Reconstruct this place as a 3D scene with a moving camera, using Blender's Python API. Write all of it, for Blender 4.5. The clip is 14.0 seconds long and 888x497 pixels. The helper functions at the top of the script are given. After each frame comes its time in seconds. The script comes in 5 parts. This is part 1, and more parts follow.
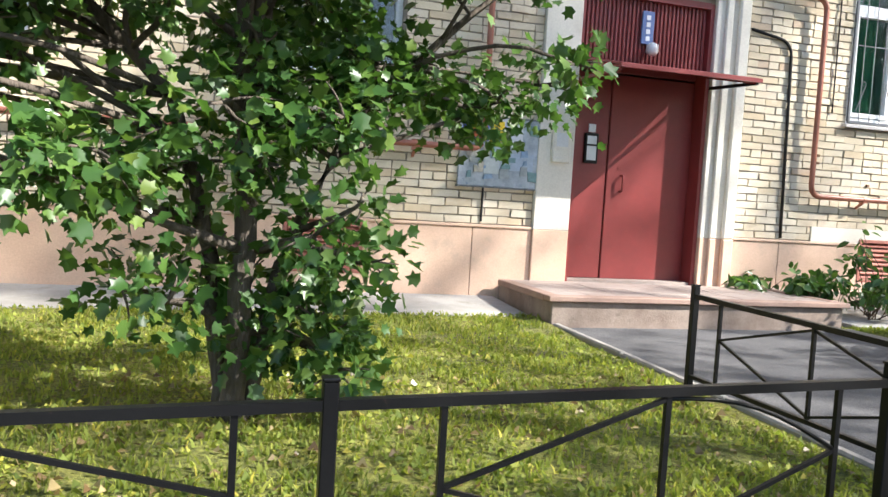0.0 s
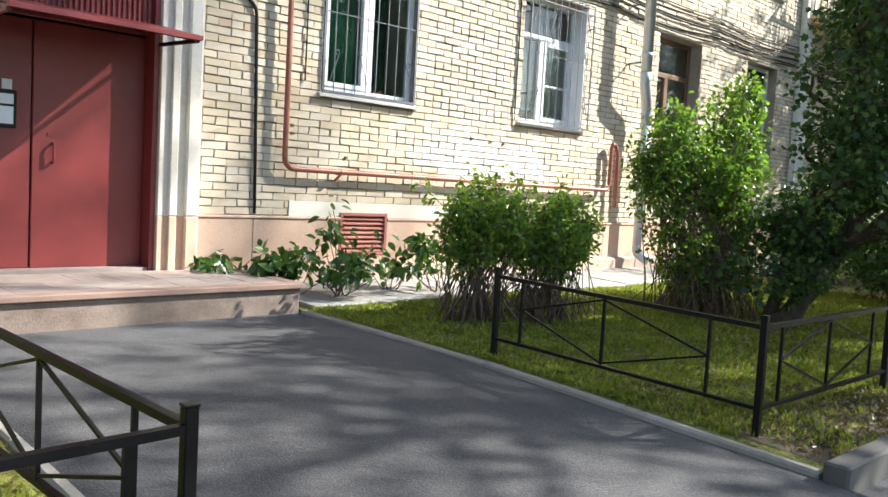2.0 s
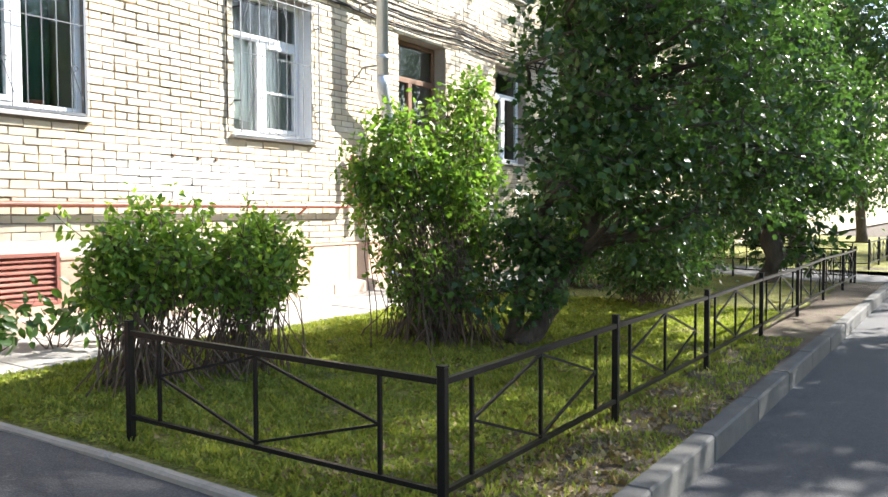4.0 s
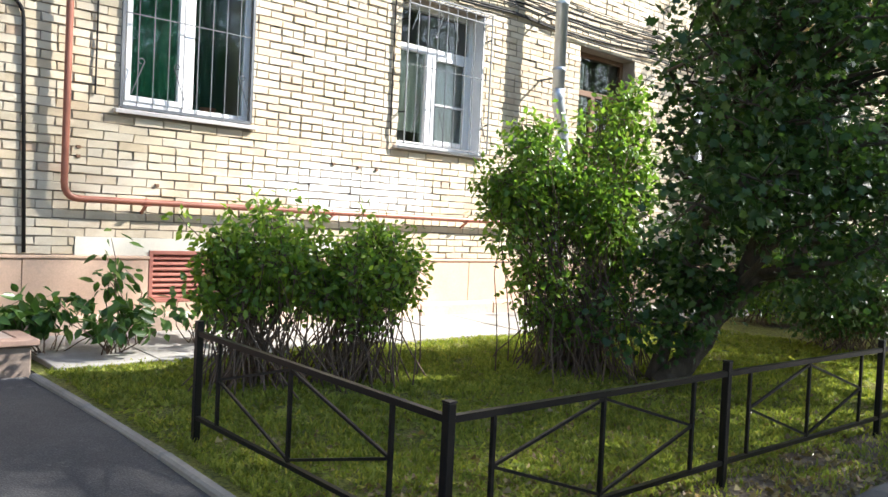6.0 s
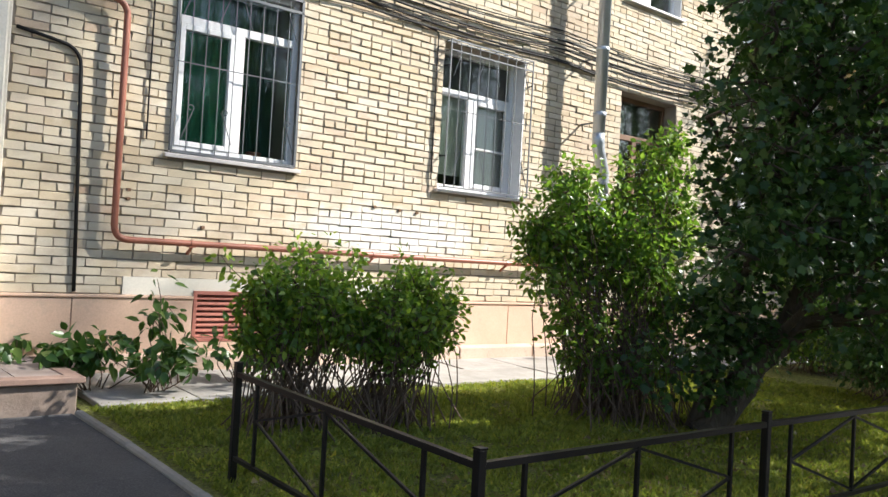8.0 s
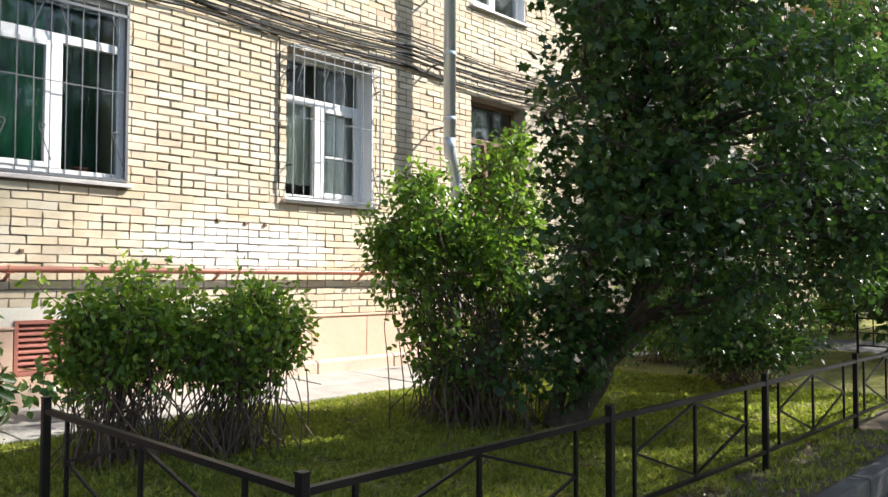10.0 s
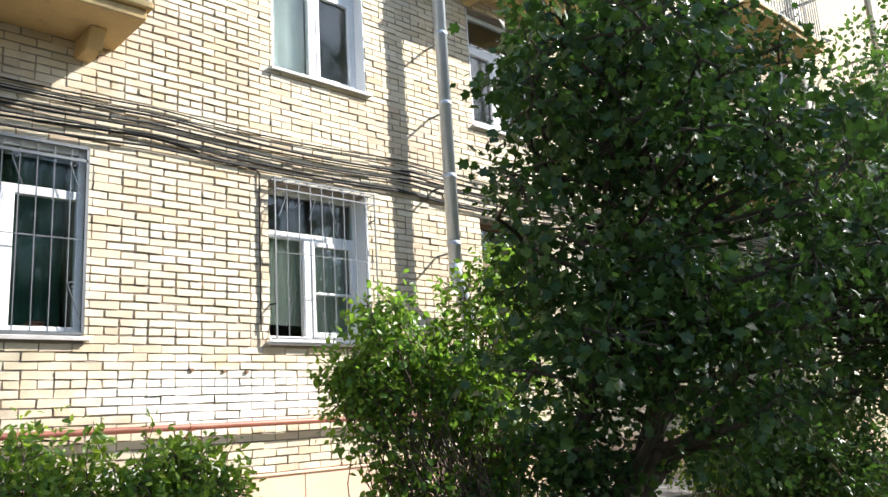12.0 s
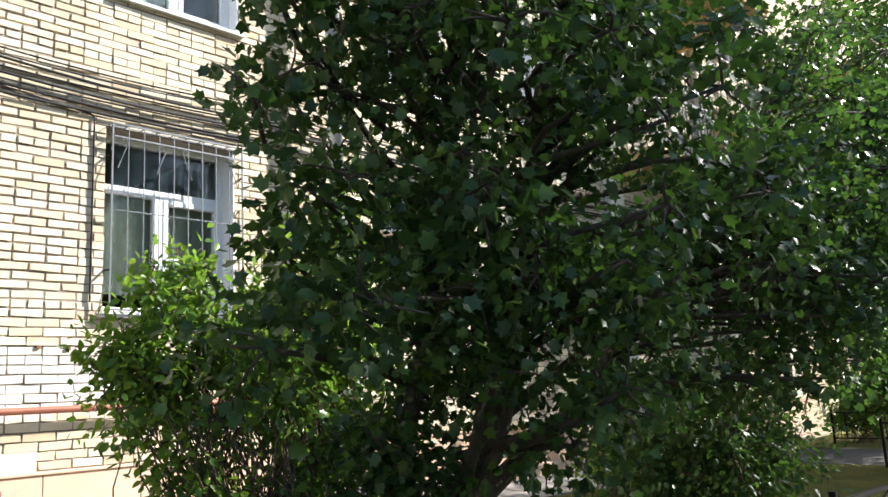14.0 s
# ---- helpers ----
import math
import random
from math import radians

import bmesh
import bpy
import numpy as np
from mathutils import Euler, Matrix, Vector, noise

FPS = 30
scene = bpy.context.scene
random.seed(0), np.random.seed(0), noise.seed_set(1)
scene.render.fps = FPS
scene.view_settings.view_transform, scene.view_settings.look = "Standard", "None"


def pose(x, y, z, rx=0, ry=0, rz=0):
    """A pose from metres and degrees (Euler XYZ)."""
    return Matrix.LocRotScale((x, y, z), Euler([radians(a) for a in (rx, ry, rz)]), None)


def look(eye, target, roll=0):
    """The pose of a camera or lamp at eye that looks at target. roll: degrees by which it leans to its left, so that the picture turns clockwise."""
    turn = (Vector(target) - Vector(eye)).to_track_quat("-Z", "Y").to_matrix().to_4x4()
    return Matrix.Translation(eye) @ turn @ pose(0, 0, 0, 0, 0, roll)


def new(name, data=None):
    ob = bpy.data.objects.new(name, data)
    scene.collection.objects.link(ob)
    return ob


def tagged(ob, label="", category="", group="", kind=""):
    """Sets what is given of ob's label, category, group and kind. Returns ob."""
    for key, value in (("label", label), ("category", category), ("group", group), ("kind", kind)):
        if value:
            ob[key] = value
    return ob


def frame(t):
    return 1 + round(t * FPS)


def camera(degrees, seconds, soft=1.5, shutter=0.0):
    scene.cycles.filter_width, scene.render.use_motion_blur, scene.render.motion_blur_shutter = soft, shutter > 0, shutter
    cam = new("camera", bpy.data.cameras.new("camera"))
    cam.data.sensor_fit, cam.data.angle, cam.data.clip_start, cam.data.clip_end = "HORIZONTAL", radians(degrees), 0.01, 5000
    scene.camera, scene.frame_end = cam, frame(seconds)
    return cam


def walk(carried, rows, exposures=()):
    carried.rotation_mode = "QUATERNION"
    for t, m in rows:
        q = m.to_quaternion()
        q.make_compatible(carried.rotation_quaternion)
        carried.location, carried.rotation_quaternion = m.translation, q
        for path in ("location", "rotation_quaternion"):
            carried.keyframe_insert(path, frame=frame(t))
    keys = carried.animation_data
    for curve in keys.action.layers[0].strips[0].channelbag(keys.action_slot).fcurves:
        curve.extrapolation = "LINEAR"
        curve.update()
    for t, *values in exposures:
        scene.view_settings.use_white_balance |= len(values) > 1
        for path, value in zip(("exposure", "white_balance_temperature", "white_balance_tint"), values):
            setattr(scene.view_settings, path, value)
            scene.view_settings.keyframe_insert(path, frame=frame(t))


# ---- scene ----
cam = camera(57.6, 14.0)
PATH = [
    (0, (0.597, 0.706, 1.447), (1.171, 2.618, 1.322), 3.5),
    (0.5, (0.995, 0.763, 1.497), (1.747, 2.612, 1.374), 3.3),
    (1, (1.393, 0.804, 1.53), (2.283, 2.588, 1.367), 3.2),
    (1.5, (1.841, 0.867, 1.561), (3.012, 2.483, 1.423), 3.3),
    (2, (2.338, 0.843, 1.595), (3.715, 2.286, 1.446), 3.3),
    (2.5, (2.812, 0.975, 1.615), (4.392, 2.193, 1.472), 1.8),
    (3, (3.218, 1.101, 1.603), (4.891, 2.189, 1.479), 0.9),
    (3.2, (3.357, 1.128, 1.609), (5.037, 2.206, 1.485), -0.0),
    (5.3, (4.49, 0.769, 1.63), (6.179, 1.84, 1.577), 0.5),
    (5.5, (4.568, 0.747, 1.633), (6.134, 1.989, 1.561), -0.3),
    (6, (4.59, 0.718, 1.617), (5.931, 2.202, 1.561), 2.7),
    (6.5, (4.582, 0.682, 1.615), (5.856, 2.223, 1.594), 3.5),
    (7, (4.581, 0.669, 1.62), (5.839, 2.224, 1.63), 3.6),
    (9.3, (4.649, 0.659, 1.653), (5.94, 2.185, 1.727), 2.2),
    (9.5, (4.686, 0.651, 1.648), (6.04, 2.122, 1.725), 1.6),
    (10, (4.849, 0.692, 1.624), (6.338, 2.025, 1.7), 0.1),
    (10.5, (5.08, 0.8, 1.614), (6.573, 2.113, 1.833), -2.2),
    (11, (5.367, 0.778, 1.619), (6.835, 2.076, 2.024), -3.7),
    (11.5, (5.664, 0.744, 1.615), (7.118, 2.056, 2.022), -3.8),
    (12, (5.976, 0.769, 1.617), (7.327, 2.184, 2.034), -3.5),
    (12.5, (6.253, 0.783, 1.612), (7.346, 2.405, 2.03), -0.0),
    (13, (6.589, 0.849, 1.612), (7.632, 2.506, 2.019), -0.1),
    (13.5, (6.977, 0.912, 1.616), (8.193, 2.453, 2.003), -2.0),
    (14, (7.366, 0.927, 1.618), (8.781, 2.292, 1.984), -3.1),
]
EXPOSURES = [(0.0, 1.85, 6250, 10), (0.6, 1.76, 6250, 8), (1.5, 1.55, 6250, 8), (3.2, 1.85, 6300, 10), (5.4, 2.35, 6350, 10), (6.2, 1.55, 6250, 10), (9.5, 1.17, 6450, 10), (10.5, 1.5, 6350, 10), (11.0, 1.5, 6300, 10), (14.0, 1.5, 6300, 10)]
walk(cam, [(t, look(eye, target, roll)) for t, eye, target, roll in PATH], EXPOSURES)

# ---- world, sun and exposure ----
SUN_DIR = Vector((1.65, -1.0, 1.45)).normalized()
world = bpy.data.worlds.new("sky")
scene.world = world
world.use_nodes = True
wn = world.node_tree.nodes
sky = wn.new("ShaderNodeTexSky")
sky.sky_type = "NISHITA"
sky.sun_disc = False
sky.sun_elevation = math.asin(SUN_DIR.z)
sky.sun_rotation = math.atan2(SUN_DIR.x, SUN_DIR.y)
wn["Background"].inputs["Strength"].default_value = 0.105
world.node_tree.links.new(sky.outputs["Color"], wn["Background"].inputs["Color"])
sun_data = bpy.data.lights.new("sun", "SUN")
sun_data.energy, sun_data.angle, sun_data.color = 5.0, radians(0.53), (1.0, 0.95, 0.87)
sun = new("sun", sun_data)
sun.matrix_world = look(SUN_DIR * 60, (0, 0, 0))

# ---- materials ----


class Nodes:
    """A small wrapper for building a node material."""

    def __init__(self, name):
        self.mat = bpy.data.materials.new(name)
        self.mat.use_nodes = True
        self.tree = self.mat.node_tree
        self.bsdf = self.tree.nodes["Principled BSDF"]
        self.out = self.tree.nodes["Material Output"]

    def add(self, kind, **props):
        n = self.tree.nodes.new(kind)
        for k, v in props.items():
            if k in ("operation", "blend_type", "data_type", "noise_dimensions", "feature", "distance"):
                if k == "operation":
                    n.operation = v
                elif k == "blend_type":
                    n.blend_type = v
                elif k == "data_type":
                    n.data_type = v
                elif k == "feature":
                    n.feature = v
            else:
                n.inputs[k.replace("_", " ")].default_value = v
        return n

    def link(self, a, b):
        self.tree.links.new(a, b)

    def coords(self):
        return self.tree.nodes.new("ShaderNodeNewGeometry").outputs["Position"]

    def noise(self, scale, detail=4.0, rough=0.6, stretch=None):
        pos = self.coords()
        if stretch:
            m = self.tree.nodes.new("ShaderNodeMapping")
            m.inputs["Scale"].default_value = stretch
            self.link(pos, m.inputs["Vector"])
            pos = m.outputs["Vector"]
        n = self.add("ShaderNodeTexNoise", Scale=scale, Detail=detail, Roughness=rough)
        self.link(pos, n.inputs["Vector"])
        return n.outputs["Fac"]

    def ramp(self, fac, stops):
        r = self.tree.nodes.new("ShaderNodeValToRGB")
        els = r.color_ramp.elements
        while len(els) < len(stops):
            els.new(0.5)
        for e, (p, c) in zip(els, stops):
            e.position, e.color = p, (*c, 1.0)
        self.link(fac, r.inputs["Fac"])
        return r.outputs["Color"]

    def mix(self, fac, a, b, mode="MIX"):
        m = self.tree.nodes.new("ShaderNodeMix")
        m.data_type, m.blend_type = "RGBA", mode
        if isinstance(fac, float):
            m.inputs["Factor"].default_value = fac
        else:
            self.link(fac, m.inputs["Factor"])
        for v, s in ((a, m.inputs[6]), (b, m.inputs[7])):
            if isinstance(v, tuple):
                s.default_value = (*v, 1.0)
            else:
                self.link(v, s)
        return m.outputs[2]

    def mask(self, fac, lo, hi):
        r = self.tree.nodes.new("ShaderNodeMapRange")
        r.inputs["From Min"].default_value, r.inputs["From Max"].default_value = lo, hi
        self.link(fac, r.inputs["Value"])
        return r.outputs["Result"]

    def bump(self, fac, strength, dist):
        b = self.add("ShaderNodeBump", Strength=strength, Distance=dist)
        self.link(fac, b.inputs["Height"])
        self.link(b.outputs["Normal"], self.bsdf.inputs["Normal"])

    def pieces(self):
        """A random number for each separate piece."""
        g = self.tree.nodes.new("ShaderNodeNewGeometry").outputs["Random Per Island"]
        o = self.tree.nodes.new("ShaderNodeObjectInfo").outputs["Random"]
        a = self.add("ShaderNodeMath", operation="ADD")
        self.link(g, a.inputs[0])
        self.link(o, a.inputs[1])
        f = self.add("ShaderNodeMath", operation="FRACT")
        self.link(a.outputs[0], f.inputs[0])
        return f.outputs[0]

    def done(self, color, rough=0.8, metal=0.0):
        if isinstance(color, tuple):
            self.bsdf.inputs["Base Color"].default_value = (*color, 1.0)
        else:
            self.link(color, self.bsdf.inputs["Base Color"])
        if isinstance(rough, float):
            self.bsdf.inputs["Roughness"].default_value = rough
        else:
            self.link(rough, self.bsdf.inputs["Roughness"])
        self.bsdf.inputs["Metallic"].default_value = metal
        return self.mat


def surface(name, a, b, scale=3.0, fine=60.0, rough=0.8, metal=0.0, bump=0.3, dist=0.004, dirt=None, stretch=None):
    """Two tones mixed by coarse noise, grain by fine noise, with optional dirt patches."""
    n = Nodes(name)
    col = n.mix(n.mask(n.noise(scale, 5.0, 0.65, stretch), 0.35, 0.65), a, b)
    grain = n.noise(fine, 3.0, 0.6, stretch)
    col = n.mix(0.35, col, n.ramp(grain, [(0.25, (0.55, 0.55, 0.55)), (0.75, (1.0, 1.0, 1.0))]), "MULTIPLY")
    if dirt:
        col = n.mix(n.mask(n.noise(scale * 2.7, 6.0, 0.7), 0.56, 0.7), col, dirt)
    n.bump(grain, bump, dist)
    return n.done(col, rough, metal)


def brick_material():
    n = Nodes("yellow_brick")
    r = n.pieces()
    col = n.ramp(r, [(0.0, (0.57, 0.46, 0.31)), (0.2, (0.63, 0.53, 0.375)), (0.6, (0.66, 0.57, 0.42)), (0.93, (0.67, 0.595, 0.465)), (1.0, (0.54, 0.40, 0.28))])
    col = n.mix(n.mask(n.noise(1.1, 5.0, 0.7), 0.5, 0.72), col, (0.50, 0.395, 0.29))
    col = n.mix(n.mask(n.noise(5.0, 6.0, 0.7), 0.6, 0.75), col, (0.74, 0.65, 0.50))
    col = n.mix(n.mask(n.noise(0.7, 6.0, 0.75, (1, 1, 1.8)), 0.50, 0.85), col, (0.76, 0.70, 0.60))
    place = n.add("ShaderNodeVectorMath", operation="SUBTRACT")
    n.link(n.coords(), place.inputs[0])
    place.inputs[1].default_value = (9.75, WALL, 1.95)
    squeeze = n.add("ShaderNodeVectorMath", operation="MULTIPLY")
    n.link(place.outputs[0], squeeze.inputs[0])
    squeeze.inputs[1].default_value = (0.75, 1.0, 3.2)
    away = n.add("ShaderNodeVectorMath", operation="LENGTH")
    n.link(squeeze.outputs[0], away.inputs[0])
    ragged = n.add("ShaderNodeMath", operation="MULTIPLY_ADD")
    n.link(n.noise(3.0, 5.0, 0.7), ragged.inputs[0])
    ragged.inputs[1].default_value = -1.6
    n.link(away.outputs["Value"], ragged.inputs[2])
    col = n.mix(n.mask(ragged.outputs[0], 0.25, -0.25), col, (0.76, 0.73, 0.68))
    grain = n.noise(130.0, 4.0, 0.7)
    col = n.mix(0.4, col, n.ramp(grain, [(0.25, (0.6, 0.58, 0.55)), (0.7, (1.0, 1.0, 1.0))]), "MULTIPLY")
    n.bump(grain, 0.5, 0.003)
    return n.done(col, 0.9)


def far_brick_material():
    n = Nodes("far_yellow_brick")
    t = n.tree.nodes.new("ShaderNodeTexBrick")
    m = n.tree.nodes.new("ShaderNodeMapping")
    m.inputs["Rotation"].default_value = (radians(90), 0, 0)
    n.link(n.coords(), m.inputs["Vector"])
    n.link(m.outputs["Vector"], t.inputs["Vector"])
    t.inputs["Color1"].default_value = (0.48, 0.38, 0.25, 1)
    t.inputs["Color2"].default_value = (0.54, 0.45, 0.31, 1)
    t.inputs["Mortar"].default_value = (0.22, 0.19, 0.15, 1)
    t.inputs["Scale"].default_value, t.inputs["Brick Width"].default_value = 1.0, 0.26
    t.inputs["Row Height"].default_value, t.inputs["Mortar Size"].default_value = 0.0765, 0.006
    col = n.mix(n.mask(n.noise(0.8, 5.0, 0.7), 0.5, 0.75), t.outputs["Color"], (0.40, 0.32, 0.22))
    n.bump(n.noise(90.0), 0.4, 0.004)
    return n.done(col, 0.9)


def leaf_material(name, dark, mid, light, glow=0.3, patches=False, rough=0.34):
    n = Nodes(name)
    g = n.tree.nodes.new("ShaderNodeNewGeometry").outputs["Random Per Island"]
    col = n.ramp(g, [(0.0, dark), (0.5, mid), (0.9, light), (1.0, (light[0] * 1.25, light[1] * 1.02, light[2] * 0.8))])
    if patches:
        col = n.mix(0.9, col, n.ramp(n.noise(2.3, 6.0, 0.75), [(0.35, (0.42, 0.36, 0.40)), (0.5, (0.9, 0.92, 0.9)), (0.68, (1.25, 1.12, 1.2))]), "MULTIPLY")
    n.done(col, rough)
    n.bsdf.inputs["Specular IOR Level"].default_value = 0.4
    tr = n.tree.nodes.new("ShaderNodeBsdfTranslucent")
    warm = n.mix(0.5, col, (light[0] * 1.2, light[1] * 1.5, light[2] * 0.6))
    n.link(warm, tr.inputs["Color"])
    mx = n.tree.nodes.new("ShaderNodeMixShader")
    mx.inputs["Fac"].default_value = glow
    n.link(n.bsdf.outputs[0], mx.inputs[1])
    n.link(tr.outputs[0], mx.inputs[2])
    n.link(mx.outputs[0], n.out.inputs["Surface"])
    return n.mat


def lawn_material():
    n = Nodes("lawn")
    col = n.ramp(n.noise(1.7, 6.0, 0.7), [(0.25, (0.10, 0.125, 0.026)), (0.5, (0.205, 0.215, 0.04)), (0.75, (0.33, 0.30, 0.065))])
    col = n.mix(n.mask(n.noise(0.55, 5.0, 0.65), 0.58, 0.7), col, (0.075, 0.055, 0.035))
    tuft = n.noise(38.0, 5.0, 0.75)
    col = n.mix(0.85, col, n.ramp(tuft, [(0.36, (0.22, 0.22, 0.2)), (0.6, (1.25, 1.22, 1.12))]), "MULTIPLY")
    n.bump(tuft, 1.0, 0.03)
    return n.done(col, 0.95)


def asphalt_material(name, a, b):
    n = Nodes(name)
    col = n.mix(n.mask(n.noise(0.9, 6.0, 0.7), 0.35, 0.7), a, b)
    col = n.mix(0.55, col, n.ramp(n.noise(30.0, 8.0, 0.9), [(0.3, (0.36, 0.36, 0.37)), (0.68, (1.4, 1.38, 1.34))]), "MULTIPLY")
    v = n.add("ShaderNodeTexVoronoi", Scale=95.0)
    n.link(n.coords(), v.inputs["Vector"])
    col = n.mix(0.6, col, n.ramp(v.outputs["Distance"], [(0.0, (1.3, 1.27, 1.22)), (0.55, (0.35, 0.35, 0.36))]), "MULTIPLY")
    col = n.mix(n.mask(n.noise(4.0, 6.0, 0.8), 0.62, 0.8), col, (b[0] * 1.6, b[1] * 1.5, b[2] * 1.4))
    n.bump(v.outputs["Distance"], 0.6, 0.004)
    return n.done(col, 0.85)


def glass_material(name, tint):
    n = Nodes(name)
    n.done(tint, 0.03)
    n.bsdf.inputs["Transmission Weight"].default_value = 1.0
    n.bsdf.inputs["IOR"].default_value = 1.5
    n.bsdf.inputs["Specular IOR Level"].default_value = 0.5
    return n.mat


def paint(name, col, worn, rough=0.45, metal=0.0):
    """Painted metal with scuffs and chips."""
    n = Nodes(name)
    c = n.mix(n.mask(n.noise(2.2, 5.0, 0.7), 0.35, 0.7), col, (col[0] * 0.78, col[1] * 0.78, col[2] * 0.8))
    c = n.mix(n.mask(n.noise(26.0, 6.0, 0.8), 0.63, 0.7), c, worn)
    n.bump(n.noise(90.0, 4.0), 0.25, 0.002)
    return n.done(c, rough, metal)


WALL = 7.92
M_BRICK = brick_material()
M_FARBRICK = far_brick_material()
M_MORTAR = surface("mortar", (0.235, 0.195, 0.155), (0.34, 0.29, 0.235), 2.0, 120.0, 0.95, bump=0.5)
M_PLINTH = surface("pink_plaster", (0.62, 0.41, 0.29), (0.70, 0.49, 0.36), 1.2, 70.0, 0.85, dirt=(0.50, 0.36, 0.27))
M_LEDGE = surface("ledge_plaster", (0.52, 0.38, 0.29), (0.62, 0.47, 0.37), 2.0, 70.0, 0.9, dirt=(0.35, 0.29, 0.23))
M_CREAM = surface("cream_plaster", (0.72, 0.67, 0.57), (0.79, 0.74, 0.64), 1.4, 60.0, 0.8, dirt=(0.60, 0.55, 0.46))
M_OCHRE = surface("ochre_plaster", (0.55, 0.38, 0.17), (0.64, 0.46, 0.22), 1.8, 50.0, 0.85, dirt=(0.40, 0.29, 0.16))
M_WHITE = surface("white_plastic", (0.80, 0.81, 0.82), (0.84, 0.84, 0.84), 1.5, 40.0, 0.35, bump=0.08, dirt=(0.70, 0.70, 0.69))
M_BROWNFRAME = surface("brown_frame", (0.17, 0.09, 0.05), (0.23, 0.13, 0.075), 3.0, 50.0, 0.5)
M_SILL = paint("sill_metal", (0.62, 0.58, 0.55), (0.45, 0.38, 0.33), 0.4, 0.1)
M_WHITESILL = surface("pale_sill", (0.62, 0.62, 0.62), (0.72, 0.71, 0.70), 2.0, 40.0, 0.5)
M_GLASS = glass_material("window_glass", (0.80, 0.90, 0.86))
M_ROOM = surface("dim_room", (0.20, 0.21, 0.19), (0.26, 0.26, 0.24), 1.0, 20.0, 0.9)
# The next two cloth greens imitate the reflection of trees in the glass.
M_GREENREFLECT = surface("green_reflection_curtain", (0.006, 0.11, 0.06), (0.014, 0.16, 0.085), 6.0, 60.0, 0.9, stretch=(6, 1, 0.4))
M_DARKREFLECT = surface("dark_reflection_curtain", (0.010, 0.055, 0.042), (0.018, 0.08, 0.06), 6.0, 60.0, 0.9, stretch=(6, 1, 0.4))
M_CURTAIN = surface("pale_curtain", (0.30, 0.31, 0.28), (0.38, 0.38, 0.35), 6.0, 80.0, 0.95, stretch=(6, 1, 0.3))
M_RED = paint("red_door_paint", (0.225, 0.036, 0.034), (0.27, 0.07, 0.06), 0.38)
M_PIPE = paint("red_brown_pipe", (0.33, 0.115, 0.07), (0.22, 0.075, 0.05), 0.45)
M_LOUVRE = paint("louvre_red", (0.40, 0.15, 0.11), (0.50, 0.33, 0.27), 0.5)
M_BLACK = paint("black_fence_paint", (0.005, 0.005, 0.0055), (0.035, 0.022, 0.018), 0.36)
M_BLACK.node_tree.nodes["Principled BSDF"].inputs["Specular IOR Level"].default_value = 0.25
M_CABLE = surface("black_cable", (0.008, 0.007, 0.007), (0.016, 0.014, 0.013), 4.0, 60.0, 0.8)
M_ZINC = paint("galvanised_zinc", (0.56, 0.60, 0.64), (0.66, 0.70, 0.73), 0.35, 0.45)
M_GREYIRON = paint("grey_grille_paint", (0.16, 0.17, 0.18), (0.30, 0.30, 0.30), 0.45, 0.2)
M_ASPHALT = asphalt_material("path_asphalt", (0.095, 0.094, 0.099), (0.145, 0.142, 0.144))
M_ROAD = asphalt_material("road_asphalt", (0.075, 0.075, 0.079), (0.11, 0.108, 0.108))
M_CONCRETE = surface("concrete", (0.25, 0.23, 0.20), (0.36, 0.335, 0.30), 2.0, 60.0, 0.9, bump=0.6, dirt=(0.22, 0.20, 0.17))
M_PAVE = surface("pavement_slab", (0.29, 0.272, 0.245), (0.42, 0.395, 0.36), 2.0, 60.0, 0.9, bump=0.6, dirt=(0.27, 0.25, 0.21))
M_KERB = surface("kerb_stone", (0.08, 0.078, 0.072), (0.13, 0.126, 0.117), 3.0, 90.0, 0.9, bump=0.6, dirt=(0.12, 0.112, 0.10))
M_TILE = surface("platform_tile", (0.30, 0.235, 0.20), (0.40, 0.33, 0.29), 2.2, 60.0, 0.7, dirt=(0.42, 0.36, 0.31))
M_BASE = surface("platform_base", (0.20, 0.145, 0.115), (0.31, 0.245, 0.20), 3.0, 60.0, 0.9, bump=0.8, dirt=(0.16, 0.125, 0.10))
M_RIM = surface("platform_rim", (0.27, 0.17, 0.13), (0.35, 0.235, 0.185), 3.0, 60.0, 0.75)
M_LAWN = lawn_material()
M_BLADE = leaf_material("grass_blade", (0.09, 0.13, 0.022), (0.20, 0.24, 0.04), (0.36, 0.37, 0.07), 0.42, True, 0.75)
M_DEADLEAF = leaf_material("fallen_leaf", (0.10, 0.06, 0.025), (0.19, 0.13, 0.05), (0.28, 0.22, 0.09), 0.1)
M_BARK = surface("bark", (0.055, 0.042, 0.032), (0.11, 0.088, 0.068), 9.0, 45.0, 0.95, bump=1.0, dist=0.02, stretch=(1, 1, 0.25))
M_STEM = surface("shrub_stem", (0.10, 0.065, 0.045), (0.16, 0.11, 0.08), 9.0, 60.0, 0.9)
M_LEAF_DARK = leaf_material("tree_leaf", (0.024, 0.056, 0.020), (0.038, 0.086, 0.026), (0.085, 0.152, 0.036), 0.34)
M_LEAF_MAPLE = leaf_material("maple_leaf", (0.026, 0.066, 0.016), (0.048, 0.108, 0.024), (0.095, 0.165, 0.034), 0.34)
M_LEAF_MID = leaf_material("shrub_leaf", (0.05, 0.11, 0.022), (0.13, 0.235, 0.038), (0.29, 0.39, 0.06), 0.46)
